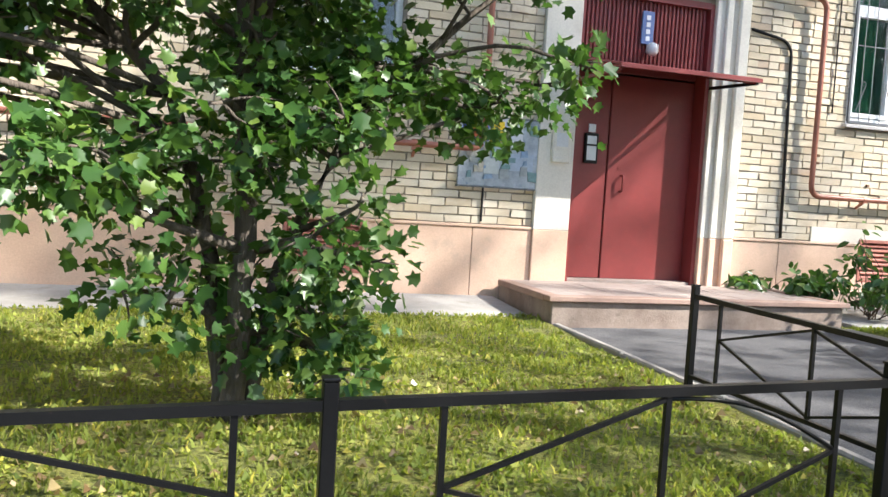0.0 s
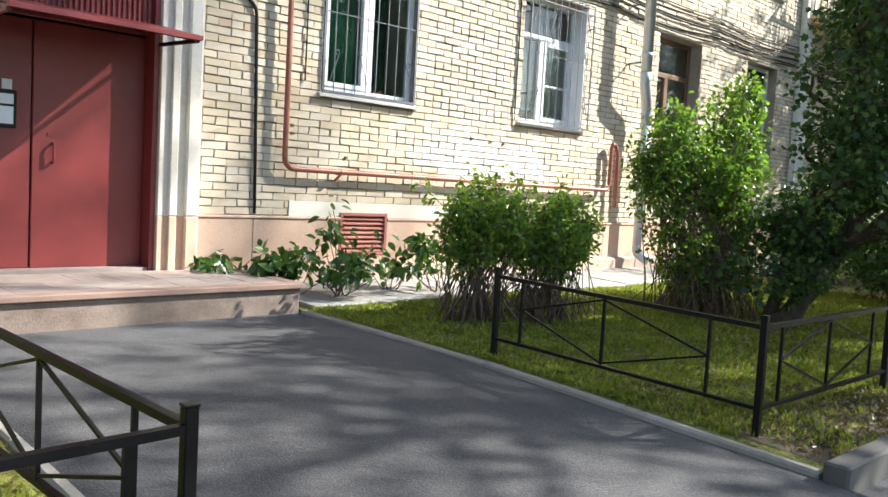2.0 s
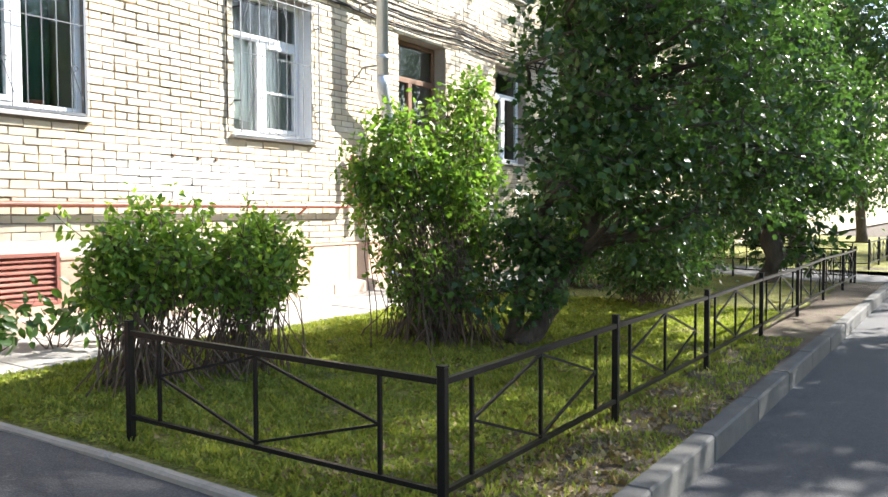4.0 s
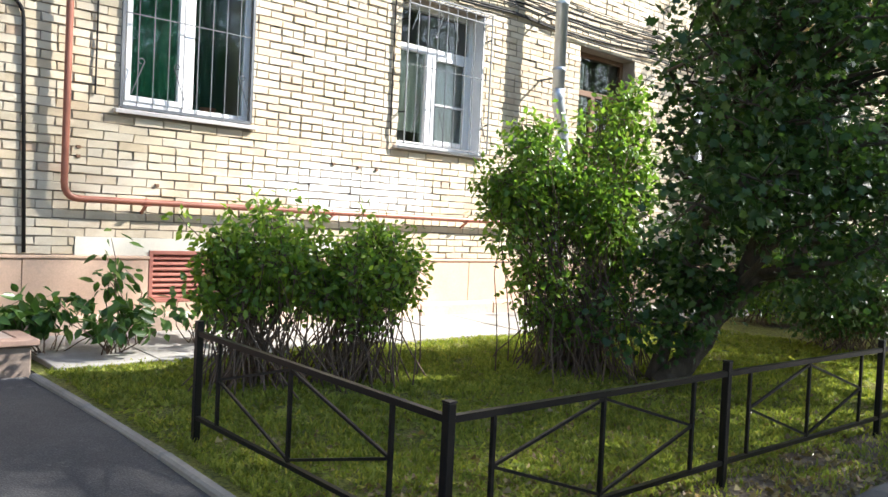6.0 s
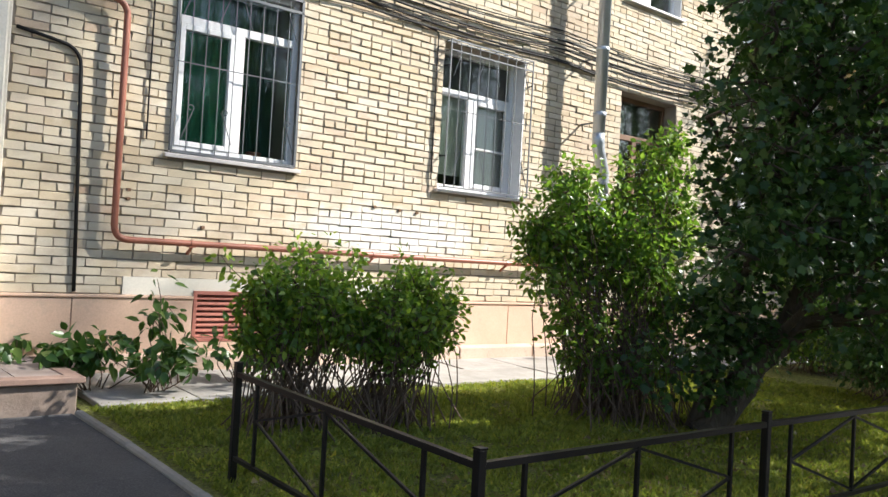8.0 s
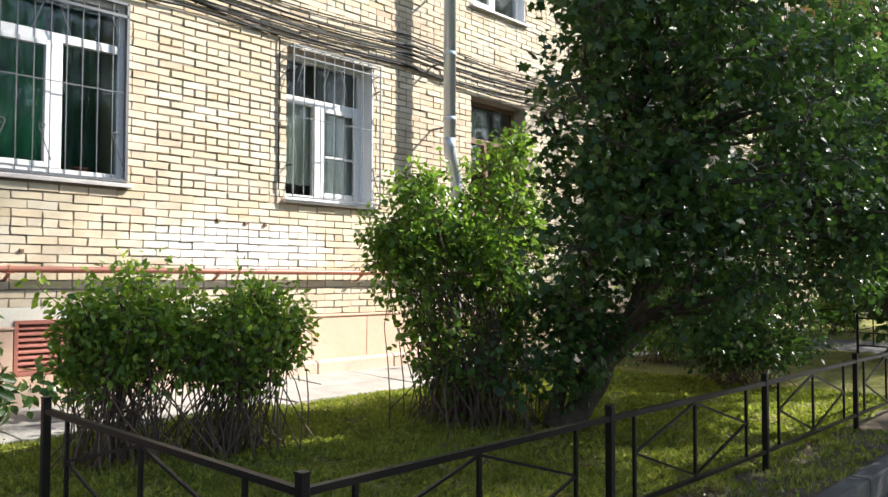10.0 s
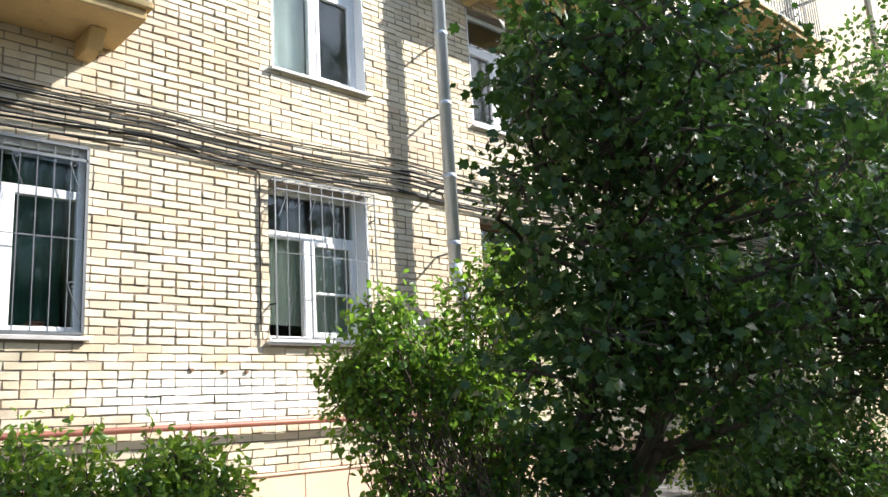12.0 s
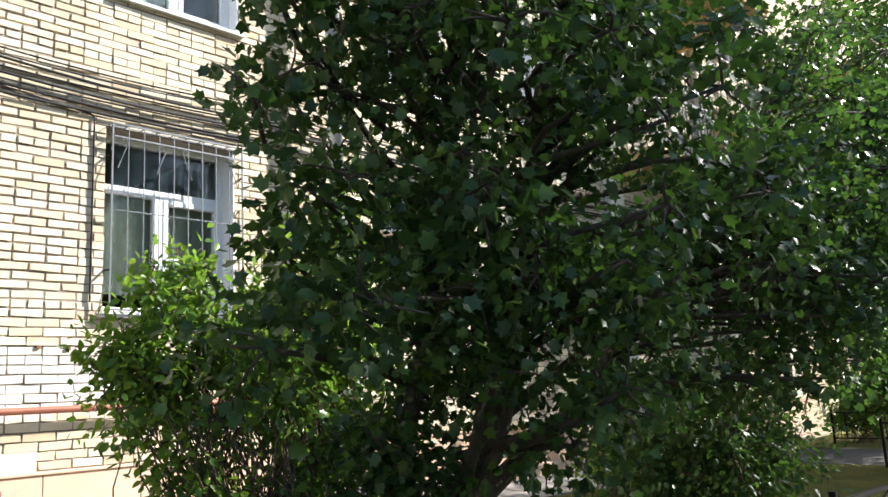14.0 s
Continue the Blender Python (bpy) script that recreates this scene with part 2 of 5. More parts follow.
M_LEAF_LIME = leaf_material("lilac_leaf", (0.042, 0.105, 0.022), (0.10, 0.20, 0.034), (0.23, 0.33, 0.052), 0.46)
M_STRIP = surface("strip_soil", (0.085, 0.06, 0.04), (0.15, 0.115, 0.08), 2.2, 55.0, 1.0, bump=1.0, dist=0.02, dirt=(0.09, 0.11, 0.03))
M_SOIL = surface("soil", (0.05, 0.038, 0.028), (0.09, 0.07, 0.05), 3.0, 50.0, 1.0, bump=1.0, dist=0.02)

# ---- mesh helpers ----


class Geo:
    """Collects vertices and faces of one part."""

    def __init__(self):
        self.v, self.f = [], []

    def box(self, x0, x1, y0, y1, z0, z1):
        k = len(self.v)
        self.v += [(x, y, z) for z in (z0, z1) for y in (y0, y1) for x in (x0, x1)]
        self.f += [tuple(k + i for i in q) for q in ((0, 2, 3, 1), (4, 5, 7, 6), (0, 1, 5, 4), (2, 6, 7, 3), (0, 4, 6, 2), (1, 3, 7, 5))]
        return self

    def hexa(self, corners):
        """Eight corners in the order of box()."""
        k = len(self.v)
        self.v += [tuple(c) for c in corners]
        self.f += [tuple(k + i for i in q) for q in ((0, 2, 3, 1), (4, 5, 7, 6), (0, 1, 5, 4), (2, 6, 7, 3), (0, 4, 6, 2), (1, 3, 7, 5))]
        return self

    def bar(self, a, b, w, h=None):
        """A square bar from a to b."""
        a, b = Vector(a), Vector(b)
        h = h or w
        d = (b - a).normalized()
        s = d.cross(Vector((0, 0, 1))) if abs(d.z) < 0.99 else Vector((1, 0, 0))
        s.normalize()
        u = s.cross(d).normalized()
        return self.hexa([p + s * (w / 2 * i) + u * (h / 2 * j) for j in (-1, 1) for p in (a, b) for i in (-1, 1)])

    def tube(self, pts, radii, n=8, cap=True):
        pts = [Vector(p) for p in pts]
        if not isinstance(radii, (list, tuple)):
            radii = [radii] * len(pts)
        k = len(self.v)
        up = Vector((0.13, 0.21, 0.97))
        for i, p in enumerate(pts):
            d = (pts[min(i + 1, len(pts) - 1)] - pts[max(i - 1, 0)]).normalized()
            s = d.cross(up if abs(d.dot(up)) < 0.95 else Vector((1, 0, 0))).normalized()
            t = d.cross(s)
            for j in range(n):
                a = 2 * math.pi * j / n
                self.v.append(tuple(p + (s * math.cos(a) + t * math.sin(a)) * radii[i]))
        for i in range(len(pts) - 1):
            for j in range(n):
                a, b = k + i * n + j, k + i * n + (j + 1) % n
                self.f.append((a, b, b + n, a + n))
        if cap:
            self.f.append(tuple(k + j for j in range(n))[::-1])
            self.f.append(tuple(k + (len(pts) - 1) * n + j for j in range(n)))
        return self

    def prism(self, poly, y0, y1):
        """A polygon of (x, z) drawn out from y0 to y1."""
        k, n = len(self.v), len(poly)
        self.v += [(x, y0, z) for x, z in poly] + [(x, y1, z) for x, z in poly]
        self.f.append(tuple(k + i for i in range(n)))
        self.f.append(tuple(k + n + i for i in range(n))[::-1])
        self.f += [(k + i, k + n + i, k + n + (i + 1) % n, k + (i + 1) % n) for i in range(n)]
        return self

    def sheet(self, xs, ys, height):
        k, n = len(self.v), len(xs)
        self.v += [(x, y, height(x, y)) for y in ys for x in xs]
        self.f += [(k + j * n + i, k + j * n + i + 1, k + (j + 1) * n + i + 1, k + (j + 1) * n + i) for j in range(len(ys) - 1) for i in range(n - 1)]
        return self


def make_mesh(name, geo, material, bevel=0.0, smooth=False):
    me = bpy.data.meshes.new(name)
    me.from_pydata(geo.v, [], geo.f)
    bm = bmesh.new()
    bm.from_mesh(me)
    bmesh.ops.recalc_face_normals(bm, faces=bm.faces)
    if bevel:
        bmesh.ops.bevel(bm, geom=bm.edges[:], offset=bevel, segments=1, affect="EDGES", profile=0.5)
    bm.to_mesh(me)
    bm.free()
    if smooth:
        me.shade_smooth()
    me.materials.append(material)
    return me


def part(name, geo, material, parent=None, label="", bevel=0.0, smooth=False, kind=""):
    ob = new(name, make_mesh(name, geo, material, bevel, smooth))
    ob.parent = parent
    return tagged(ob, label=label, kind=kind)


def thing(name, label, category, group="", kind="", at=(0, 0, 0)):
    ob = new(name)
    ob.empty_display_size = 0.1
    ob.location = at
    return tagged(ob, label, category, group, kind)


def bend(pts, r=0.12, steps=5):
    """A polyline with rounded corners."""
    pts = [Vector(p) for p in pts]
    out = [pts[0]]
    for a, b, c in zip(pts, pts[1:], pts[2:]):
        p, q = b + (a - b).normalized() * r, b + (c - b).normalized() * r
        out += [p.lerp(b, s).lerp(b.lerp(q, s), s) for s in (i / steps for i in range(steps + 1))]
    return out + [pts[-1]]


# ---- ground ----
ROAD_Z = 0.29


def kerb_y(x):
    return 2.12 - 0.02 * (x - 6.4) if x > 3.3 else 2.10 + 0.09 * (x - 3.3)


def fence_y(x):
    return 2.685 - 0.02 * (x - 6.4) if x > 3.3 else 2.683 + 0.086 * (x - 3.256)


def turf_z(x, y):
    s = min(max((y - 2.2) / 4.7, 0.0), 1.0)
    return 0.405 + 0.085 * s + 0.025 * noise.noise((x * 0.8, y * 0.8, 0.0)) + 0.01 * noise.noise((x * 3.1, y * 3.1, 4.0))


def lawn_z(x, y):
    """The lawn, sinking to the path's height along the path's edge."""
    z = turf_z(x, y)
    if 6.0 < x < 7.0:
        low = ROAD_Z + 0.035 + 0.155 * min(max((y - 1.3) / 3.5, 0), 1)
        s = min(max((x - 6.26) / 0.6, 0.0), 1.0)
        z = min(z, low + (z - low) * s * s * (3 - 2 * s))
    return z


def spread(a, b, step):
    n = max(2, int(round((b - a) / step)) + 1)
    return [a + (b - a) * i / (n - 1) for i in range(n)]

ground = tagged(part("ground", Geo().sheet(spread(-400, 400, 100), spread(-400, 400, 100), lambda x, y: 0.0), M_SOIL), "bare dark earth under the whole yard", "ground", kind="structure")
road = Geo()
road.sheet(spread(-60, 90, 3), spread(-8, 1.0, 1.5) + [1.6, 2.4], lambda x, y: ROAD_Z + 0.008 * noise.noise((x * 0.6, y * 0.6, 1)))
tagged(part("road", road, M_ROAD), "grey worn asphalt courtyard road with dappled shade", "road", kind="structure")
path = Geo().sheet(spread(3.37, 6.18, 0.4), spread(0.9, 7.3, 0.4), lambda x, y: ROAD_Z + 0.012 + 0.155 * min(max((y - 1.3) / 3.5, 0), 1) + 0.006 * noise.noise((x, y, 2)))
tagged(part("entrance_path", path, M_ASPHALT), "dark asphalt path leading from the road to the entrance", "path", kind="structure")
far_path = Geo().sheet(spread(19.3, 21.8, 0.5), spread(0.9, 7.6, 0.5), lambda x, y: ROAD_Z + 0.012 + 0.155 * min(max((y - 1.3) / 3.5, 0), 1))
tagged(part("entrance_path", far_path, M_ASPHALT), "pale sunlit asphalt path to the next entrance", "path", kind="structure")


def lawn_piece(x0, x1, y1, step=0.35):
    g = Geo()
    xs, n = spread(x0, x1, step), int((y1 - 1.6) / step)
    k = len(xs)
    for j in range(n + 1):
        for x in xs:
            ya = kerb_y(x) + 0.10
            y = ya + (y1 - ya) * j / n
            g.v.append((x, y, lawn_z(x, y)))
    g.f += [(j * k + i, j * k + i + 1, (j + 1) * k + i + 1, (j + 1) * k + i) for j in range(n) for i in range(k - 1)]
    return tagged(part("lawn", g, M_LAWN, smooth=True), "patchy mossy lawn with short grass and bare soil", "lawn", kind="structure")


lawn_piece(-14.0, 3.31, 6.98)
lawn_piece(6.24, 19.24, 7.2)
lawn_piece(21.9, 45.0, 7.2, 0.8)


def pavement_z(x, y):
    return 0.505 + 0.05 * min(max((y - 6.95) / 0.95, 0), 1) + 0.006 * noise.noise((x * 2, y * 2, 7))


left_walk = thing("pavement", "pale cracked concrete strip along the house wall", "pavement", kind="structure")
rng = random.Random(5)
for x0, x1, ys, group in ((-14.0, 3.27, (6.93, 7.9), 1.9), (6.35, 19.2, (6.62, 7.28, 7.9), 0.78)):
    x = x0
    while x < x1 - 0.05:
        w = min(group * rng.uniform(0.9, 1.1), x1 - x)
        for ya, yb in zip(ys, ys[1:]):
            dz = rng.uniform(-0.008, 0.008)
            c = [(a, b) for b in (ya + 0.006, yb - 0.006) for a in (x + 0.006, x + w - 0.006)]
            part("slab", Geo().hexa([(a, b, 0.3) for a, b in c] + [(a, b, pavement_z(a, b) + dz) for a, b in c]), M_PAVE, left_walk, bevel=0.006)
        x += w


def kerb_run(name, label, pts, w, top, bottom, length, mat):
    """A row of kerb stones along a straight line from pts[0] to pts[1]."""
    k = thing(name, label, "kerb", kind="structure")
    a, b = Vector(pts[0]), Vector(pts[1])
    d = (b - a).normalized()
    s = Vector((-d.y, d.x))
    n = max(1, int((b - a).length / length))
    step = (b - a).length / n
    for i in range(n):
        p, q = a + d * (i * step + 0.002), a + d * ((i + 1) * step - 0.002)
        dz = rng.uniform(-0.003, 0.003)
        o = rng.uniform(-0.002, 0.002)
        cs = [(*(e + s * (w / 2 * j + o)), z) for z in (0, 1) for e in (p, q) for j in (-1, 1)]
        part("kerb_stone", Geo().hexa([(x, y, bottom if z == 0 else top(x, y) + dz) for x, y, z in cs]), mat, k, bevel=0.012)
    return k


kerb_run("road_kerb", "grey worn concrete kerb stones along the road", ((6.17, kerb_y(6.17) + 0.06), (19.2, kerb_y(19.2) + 0.06)), 0.12, lambda x, y: 0.435, 0.15, 1.0, M_KERB)
kerb_run("road_kerb", "grey worn concrete kerb stones along the road", ((22.0, kerb_y(22) + 0.06), (45, kerb_y(45) + 0.06)), 0.12, lambda x, y: 0.435, 0.15, 1.0, M_KERB)
kerb_run("road_kerb", "grey worn concrete kerb stones along the road", ((-14, kerb_y(-14) + 0.06), (3.2, kerb_y(3.2) + 0.06)), 0.12, lambda x, y: 0.435, 0.15, 1.0, M_KERB)
edge_z = lambda x, y: max(lawn_z(x, y), ROAD_Z + 0.03 + 0.155 * min(max((y - 1.3) / 3.5, 0), 1)) + 0.012
kerb_run("path_kerb", "narrow grey concrete edging beside the path", ((3.34, 2.15), (3.34, 6.6)), 0.06, edge_z, 0.2, 1.0, M_CONCRETE)
kerb_run("path_kerb", "narrow grey concrete edging beside the path", ((6.21, 2.26), (6.21, 6.6)), 0.06, edge_z, 0.2, 1.0, M_CONCRETE)

# ---- house wall with openings ----
W1, W2, W3, WL = (7.19, 8.46, 2.50, 4.20), (10.30, 11.60, 2.50, 4.20), (13.48, 14.76, 2.50, 4.20), (1.05, 2.28, 2.50, 4.20)
WLL = (-2.05, -0.8, 2.50, 4.20)
U1, U2, U3, UL = (7.19, 8.46, 5.30, 7.25), (10.38, 11.66, 5.50, 7.25), (13.50, 14.76, 5.50, 7.25), (1.05, 2.28, 5.50, 7.25)
DOOR = (4.0, 5.45, 0.60, 3.55)
VR, VL, VS = (7.50, 8.15, 0.80, 1.27), (1.27, 1.98, 0.72, 1.22), (9.15, 9.55, 0.80, 1.10)
W4, U4 = (16.4, 17.6, 2.50, 4.20), (16.4, 17.6, 5.50, 7.25)
W5, U5 = (22.2, 23.4, 2.50, 4.20), (22.2, 23.4, 5.50, 7.25)
T4, T5, T6 = (16.4, 17.6, 8.50, 10.2), (19.6, 20.9, 8.50, 10.6), (23.2, 24.4, 8.50, 10.2)
OPENINGS = [T4, T5, T6, W1, W2, W3, WL, WLL, U1, U2, U3, UL, DOOR, VR, VL, VS, W4, U4, W5, U5]
PLINTH_TOP = 1.22
WALL_X0, WALL_X1, BRICK_TOP = -8.0, 26.0, 11.4


def cut_wall(x0, x1, z0, z1, y0, y1, holes):
    g = Geo()
    xs = sorted({x0, x1, *[c for h in holes for c in h[:2] if x0 < c < x1]})
    for a, b in zip(xs, xs[1:]):
        m = (a + b) / 2
        z = z0
        for h in sorted((h for h in holes if h[0] < m < h[1]), key=lambda h: h[2]):
            if h[3] <= z0 or h[2] >= z1:
                continue
            if h[2] > z:
                g.box(a, b, y0, y1, z, h[2])
            z = h[3]
        if z < z1:
            g.box(a, b, y0, y1, z, z1)
    return g


wall = tagged(part("wall_south", cut_wall(WALL_X0, WALL_X1, 0.2, 16.0, WALL, WALL + 0.5, OPENINGS), M_MORTAR), "long house wall of yellow brick in grey mortar", "wall", kind="structure")
for nm, g in (("wall_north", Geo().box(-60, 150, 19.5, 20, 0, 16)), ("wall_west", Geo().box(-60, WALL_X0, WALL, WALL + 0.5, 0, 16))):
    tagged(part(nm, g, M_FARBRICK), "yellow brick wall of the apartment house", "wall", kind="structure")
tagged(part("wall_east", cut_wall(WALL_X1, 140, 0.2, 16.0, WALL - 0.008, WALL + 0.5, [(x, x + 1.25, z, z + 1.7) for x in (28.5, 32, 36, 40, 46, 52) for z in (2.5, 5.5, 8.5)]), M_FARBRICK), "far stretch of the yellow brick house wall", "wall", kind="structure")
tagged(part("roof", Geo().box(-60, 150, 7.4, 20.4, 16, 16.3), M_KERB), "flat roof of the apartment house", "roof", kind="structure")
inner = Geo()
for z in (0.2, 4.85, 7.9):
    inner.box(-60, 140, WALL + 0.52, 19.5, z, z + 0.12)
inner.box(-60, 140, 12.5, 12.6, 0.3, 16)
for x in (-5, 0, 3.2, 6.3, 9.3, 12.4, 15.5, 19, 25.5, 34):
    inner.box(x, x + 0.12, WALL + 0.52, 12.5, 0.3, 16)
tagged(part("room_shell", inner, M_ROOM), "dim grey rooms behind the windows", "room", kind="structure")


def window(number, hole, mat, parts, depth=0.16, sill=M_SILL, glass=M_GLASS, sill_y=0.07):
    """A window set into its opening: outer frame, transom and mullion, panes and a metal sill. parts: transom height, mullion place (fractions)."""
    x0, x1, z0, z1 = hole
    w = thing("window_%d" % number, parts[3], "window", kind="structure")
    y = WALL + depth
    t = 0.062
    zt, xm = z0 + (z1 - z0) * parts[0], x0 + (x1 - x0) * parts[1]
    fr = Geo().box(x0, x0 + t, y, y + 0.07, z0 + 0.03, z1).box(x1 - t, x1, y, y + 0.07, z0 + 0.03, z1)
    fr.box(x0 + t, x1 - t, y, y + 0.07, z1 - t, z1).box(x0 + t, x1 - t, y, y + 0.07, z0 + 0.03, z0 + 0.03 + t)
    part("window_frame", fr, mat, w, bevel=0.004)
    part("transom", Geo().box(x0 + t, x1 - t, y - 0.002, y + 0.07, zt - 0.04, zt + 0.04), mat, w, bevel=0.004)
    part("mullion", Geo().box(xm - 0.05, xm + 0.05, y - 0.004, y + 0.07, z0 + 0.03 + t, zt - 0.04), mat, w, bevel=0.004)
    cells = [(x0 + t, xm - 0.05, z0 + 0.03 + t, zt - 0.04), (xm + 0.05, x1 - t, z0 + 0.03 + t, zt - 0.04), (x0 + t, x1 - t, zt + 0.04, z1 - t)]
    for i, (a, b, c, d) in enumerate(cells):
        if i in parts[2]:
            s = 0.05
            sash = Geo().box(a, a + s, y - 0.012, y + 0.05, c, d).box(b - s, b, y - 0.012, y + 0.05, c, d).box(a + s, b - s, y - 0.012, y + 0.05, c, c + s).box(a + s, b - s, y - 0.012, y + 0.05, d - s, d)
            holder = part("sash", sash, mat, w, bevel=0.004)
            a, b, c, d = a + s, b - s, c + s, d - s
        else:
            holder = w
        part("pane", Geo().box(a, b, y + 0.03, y + 0.036, c, d), glass, holder)
    tilt = [(x0 - 0.05, WALL - sill_y), (x1 + 0.05, WALL - sill_y), (x0 - 0.05, y), (x1 + 0.05, y)]
    part("window_sill", Geo().hexa([(a, b, z0 - 0.035 + (0.022 if b > WALL else 0)) for a, b in tilt] + [(a, b, z0 + 0.0 + (0.022 if b > WALL else 0)) for a, b in tilt]), sill, w, "thin sloping metal sill", bevel=0.004)
    return w


def curtain(x0, x1, z0, z1, y, mat, label, fold=0.006):
    """A hanging cloth in soft folds."""
    g = Geo()
    n = int((x1 - x0) / 0.025)
    for z in (z0, z1):
        g.v += [(x0 + (x1 - x0) * i / n, y + fold * math.sin(i * 0.9) + 0.4 * fold * math.sin(i * 2.3), z) for i in range(n + 1)]
    g.f = [(i, i + 1, n + 2 + i, n + 1 + i) for i in range(n)]
    tagged(part("curtain", g, mat, smooth=True), label, "curtain")


WHITE_LABEL = "white plastic window with two lights and a transom"
window(1, W1, M_WHITE, (0.74, 0.51, (0,), WHITE_LABEL), depth=0.05)
window(2, W2, M_WHITE, (0.70, 0.46, (1,), WHITE_LABEL), depth=0.2)
part("sash_bar", Geo().box(10.98, 11.50, WALL + 0.188, WALL + 0.245, 3.06, 3.085), M_WHITE, bpy.data.objects["window_2"], bevel=0.003)
window(3, W3, M_BROWNFRAME, (0.66, 0.46, (), "old brown wooden window"), depth=0.2)
window(4, WL, M_WHITE, (0.72, 0.5, (0,), WHITE_LABEL))
window(5, WLL, M_WHITE, (0.72, 0.5, (0,), WHITE_LABEL))
window(6, U1, M_WHITE, (0.76, 0.5, (0,), "white balcony window"))
window(7, U2, M_WHITE, (0.72, 0.50, (1,), WHITE_LABEL), sill=M_WHITESILL)
window(8, U3, M_WHITE, (0.70, 0.50, (0,), WHITE_LABEL), depth=0.12, sill=M_WHITESILL)
window(9, UL, M_WHITE, (0.72, 0.5, (0,), WHITE_LABEL))
for n, h in ((10, W4), (11, U4), (12, W5), (13, U5), (40, T4), (41, T5), (42, T6)):
    window(n, h, M_WHITE, (0.72, 0.5, (0,), WHITE_LABEL))
n = 14
for x in (28.5, 32, 36, 40, 46, 52):
    for z in (2.5, 5.5, 8.5):
        window(n, (x, x + 1.25, z, z + 1.7), M_WHITE, (0.72, 0.5, (), "distant white plastic window"))
        n += 1
# Window 1: cloth colour stands in for the green tree reflection.
curtain(W1[0] + 0.03, W1[0] + 0.66, 2.45, 4.19, WALL + 0.36, M_GREENREFLECT, "dark green curtain coloured for trees reflected in the window")
curtain(W1[0] + 0.66, W1[1] - 0.03, 2.45, 4.2, WALL + 0.50, M_DARKREFLECT, "dark teal curtain coloured for trees reflected in the window")
curtain(W2[0] + 0.03, W2[0] + 0.62, 2.72, 3.68, WALL + 0.31, M_CURTAIN, "pale grey curtain hanging behind the window")
curtain(W2[0] + 0.62, W2[1] - 0.03, 2.45, 3.68, WALL + 0.31, M_CURTAIN, "pale grey curtain hanging behind the window")
curtain(U2[0] + 0.02, U2[0] + 0.62, 5.5, 7.2, WALL + 0.30, M_WHITESILL, "white roller blind closed behind the window")
curtain(W3[0] + 0.02, W3[0] + 0.6, 3.2, 4.1, WALL + 0.40, M_CURTAIN, "pale curtain behind the old window")
pot = thing("flower_pot", "small terracotta pot on the indoor window ledge", "flower pot", at=(8.17, WALL + 0.33, 2.53))
part("pot", Geo().tube([(0, 0, 0), (0, 0, 0.11), (0, 0, 0.111), (0, 0, 0.13)], [0.055, 0.072, 0.082, 0.082], 14), M_PIPE, pot)

# reveal plaster of the grilled white window
for h, d in ((U2, 0.16), (U3, 0.12)):
    tagged(part("trim", Geo().box(h[0] - 0.004, h[0] + 0.012, WALL - 0.006, WALL + d, h[2], h[3]).box(h[1] - 0.012, h[1] + 0.004, WALL - 0.006, WALL + d, h[2], h[3]), M_WHITE), "pale painted window reveal", "trim", kind="structure")
tagged(part("trim", Geo().box(W2[1] - 0.012, W2[1] + 0.004, WALL - 0.01, WALL + 0.2, W2[2], W2[3]), M_WHITE), "white painted window reveal", "trim", kind="structure")

# ---- plinth, ledge, entrance frame ----
plinth = thing("plinth", "pink plastered plinth panels with fine joints", "plinth", kind="structure")
joints = [-8.0, -6.6, -5.2, -3.8, -2.4, -1.0, 0.35, VL[0], VL[1], 3.02, 3.62]
joints_r = [5.86, 6.45, VR[0], VR[1], 8.9, 9.85, 10.66, 11.5, 12.3, 13.4, 14.6, 15.8, 17, 18.2, 19.4, 20.8, 22.3, 24, 26]
for seq in (joints, joints_r):
    for a, b in zip(seq, seq[1:]):
        if (a, b) in (VL[:2], VR[:2]):
            h = VL if (a, b) == VL[:2] else VR
            part("panel", Geo().box(a, b, WALL - 0.03, WALL - 0.001, 0.4, h[2]), M_PLINTH, plinth, bevel=0.004)
            continue
        part("panel", Geo().box(a + 0.003, b - 0.003, WALL - 0.03, WALL - 0.001, 0.4, PLINTH_TOP - 0.03), M_PLINTH, plinth, bevel=0.004)
part("cap", Geo().box(-8, 3.62, WALL - 0.045, WALL - 0.001, PLINTH_TOP - 0.028, PLINTH_TOP), M_PLINTH, plinth, bevel=0.006)
part("cap", Geo().box(5.86, VR[0], WALL - 0.045, WALL - 0.001, PLINTH_TOP - 0.028, PLINTH_TOP), M_PLINTH, plinth, bevel=0.006)
part("cap", Geo().box(VR[1], 26, WALL - 0.045, WALL - 0.001, PLINTH_TOP - 0.028, PLINTH_TOP), M_PLINTH, plinth, bevel=0.006)
x = 5.9
while x < 25:
    part("base_block", Geo().hexa([(a, b, z - (0.03 if (b < WALL - 0.05 and z > 0.5) else 0)) for z in (0.4, 0.715) for b in (WALL - 0.10, WALL - 0.032) for a in (x, x + 1.19)]), M_LEDGE, plinth, bevel=0.01)
    x += 1.2
part("plaster_band", Geo().box(6.86, VR[0], WALL - 0.02, WALL - 0.001, PLINTH_TOP + 0.002, 1.38).box(VR[0], VR[1], WALL - 0.02, WALL - 0.001, VR[3], 1.38).box(VR[1], 9.8, WALL - 0.02, WALL - 0.001, PLINTH_TOP + 0.002, 1.38), M_CREAM, plinth, "pale plaster band above the plinth")

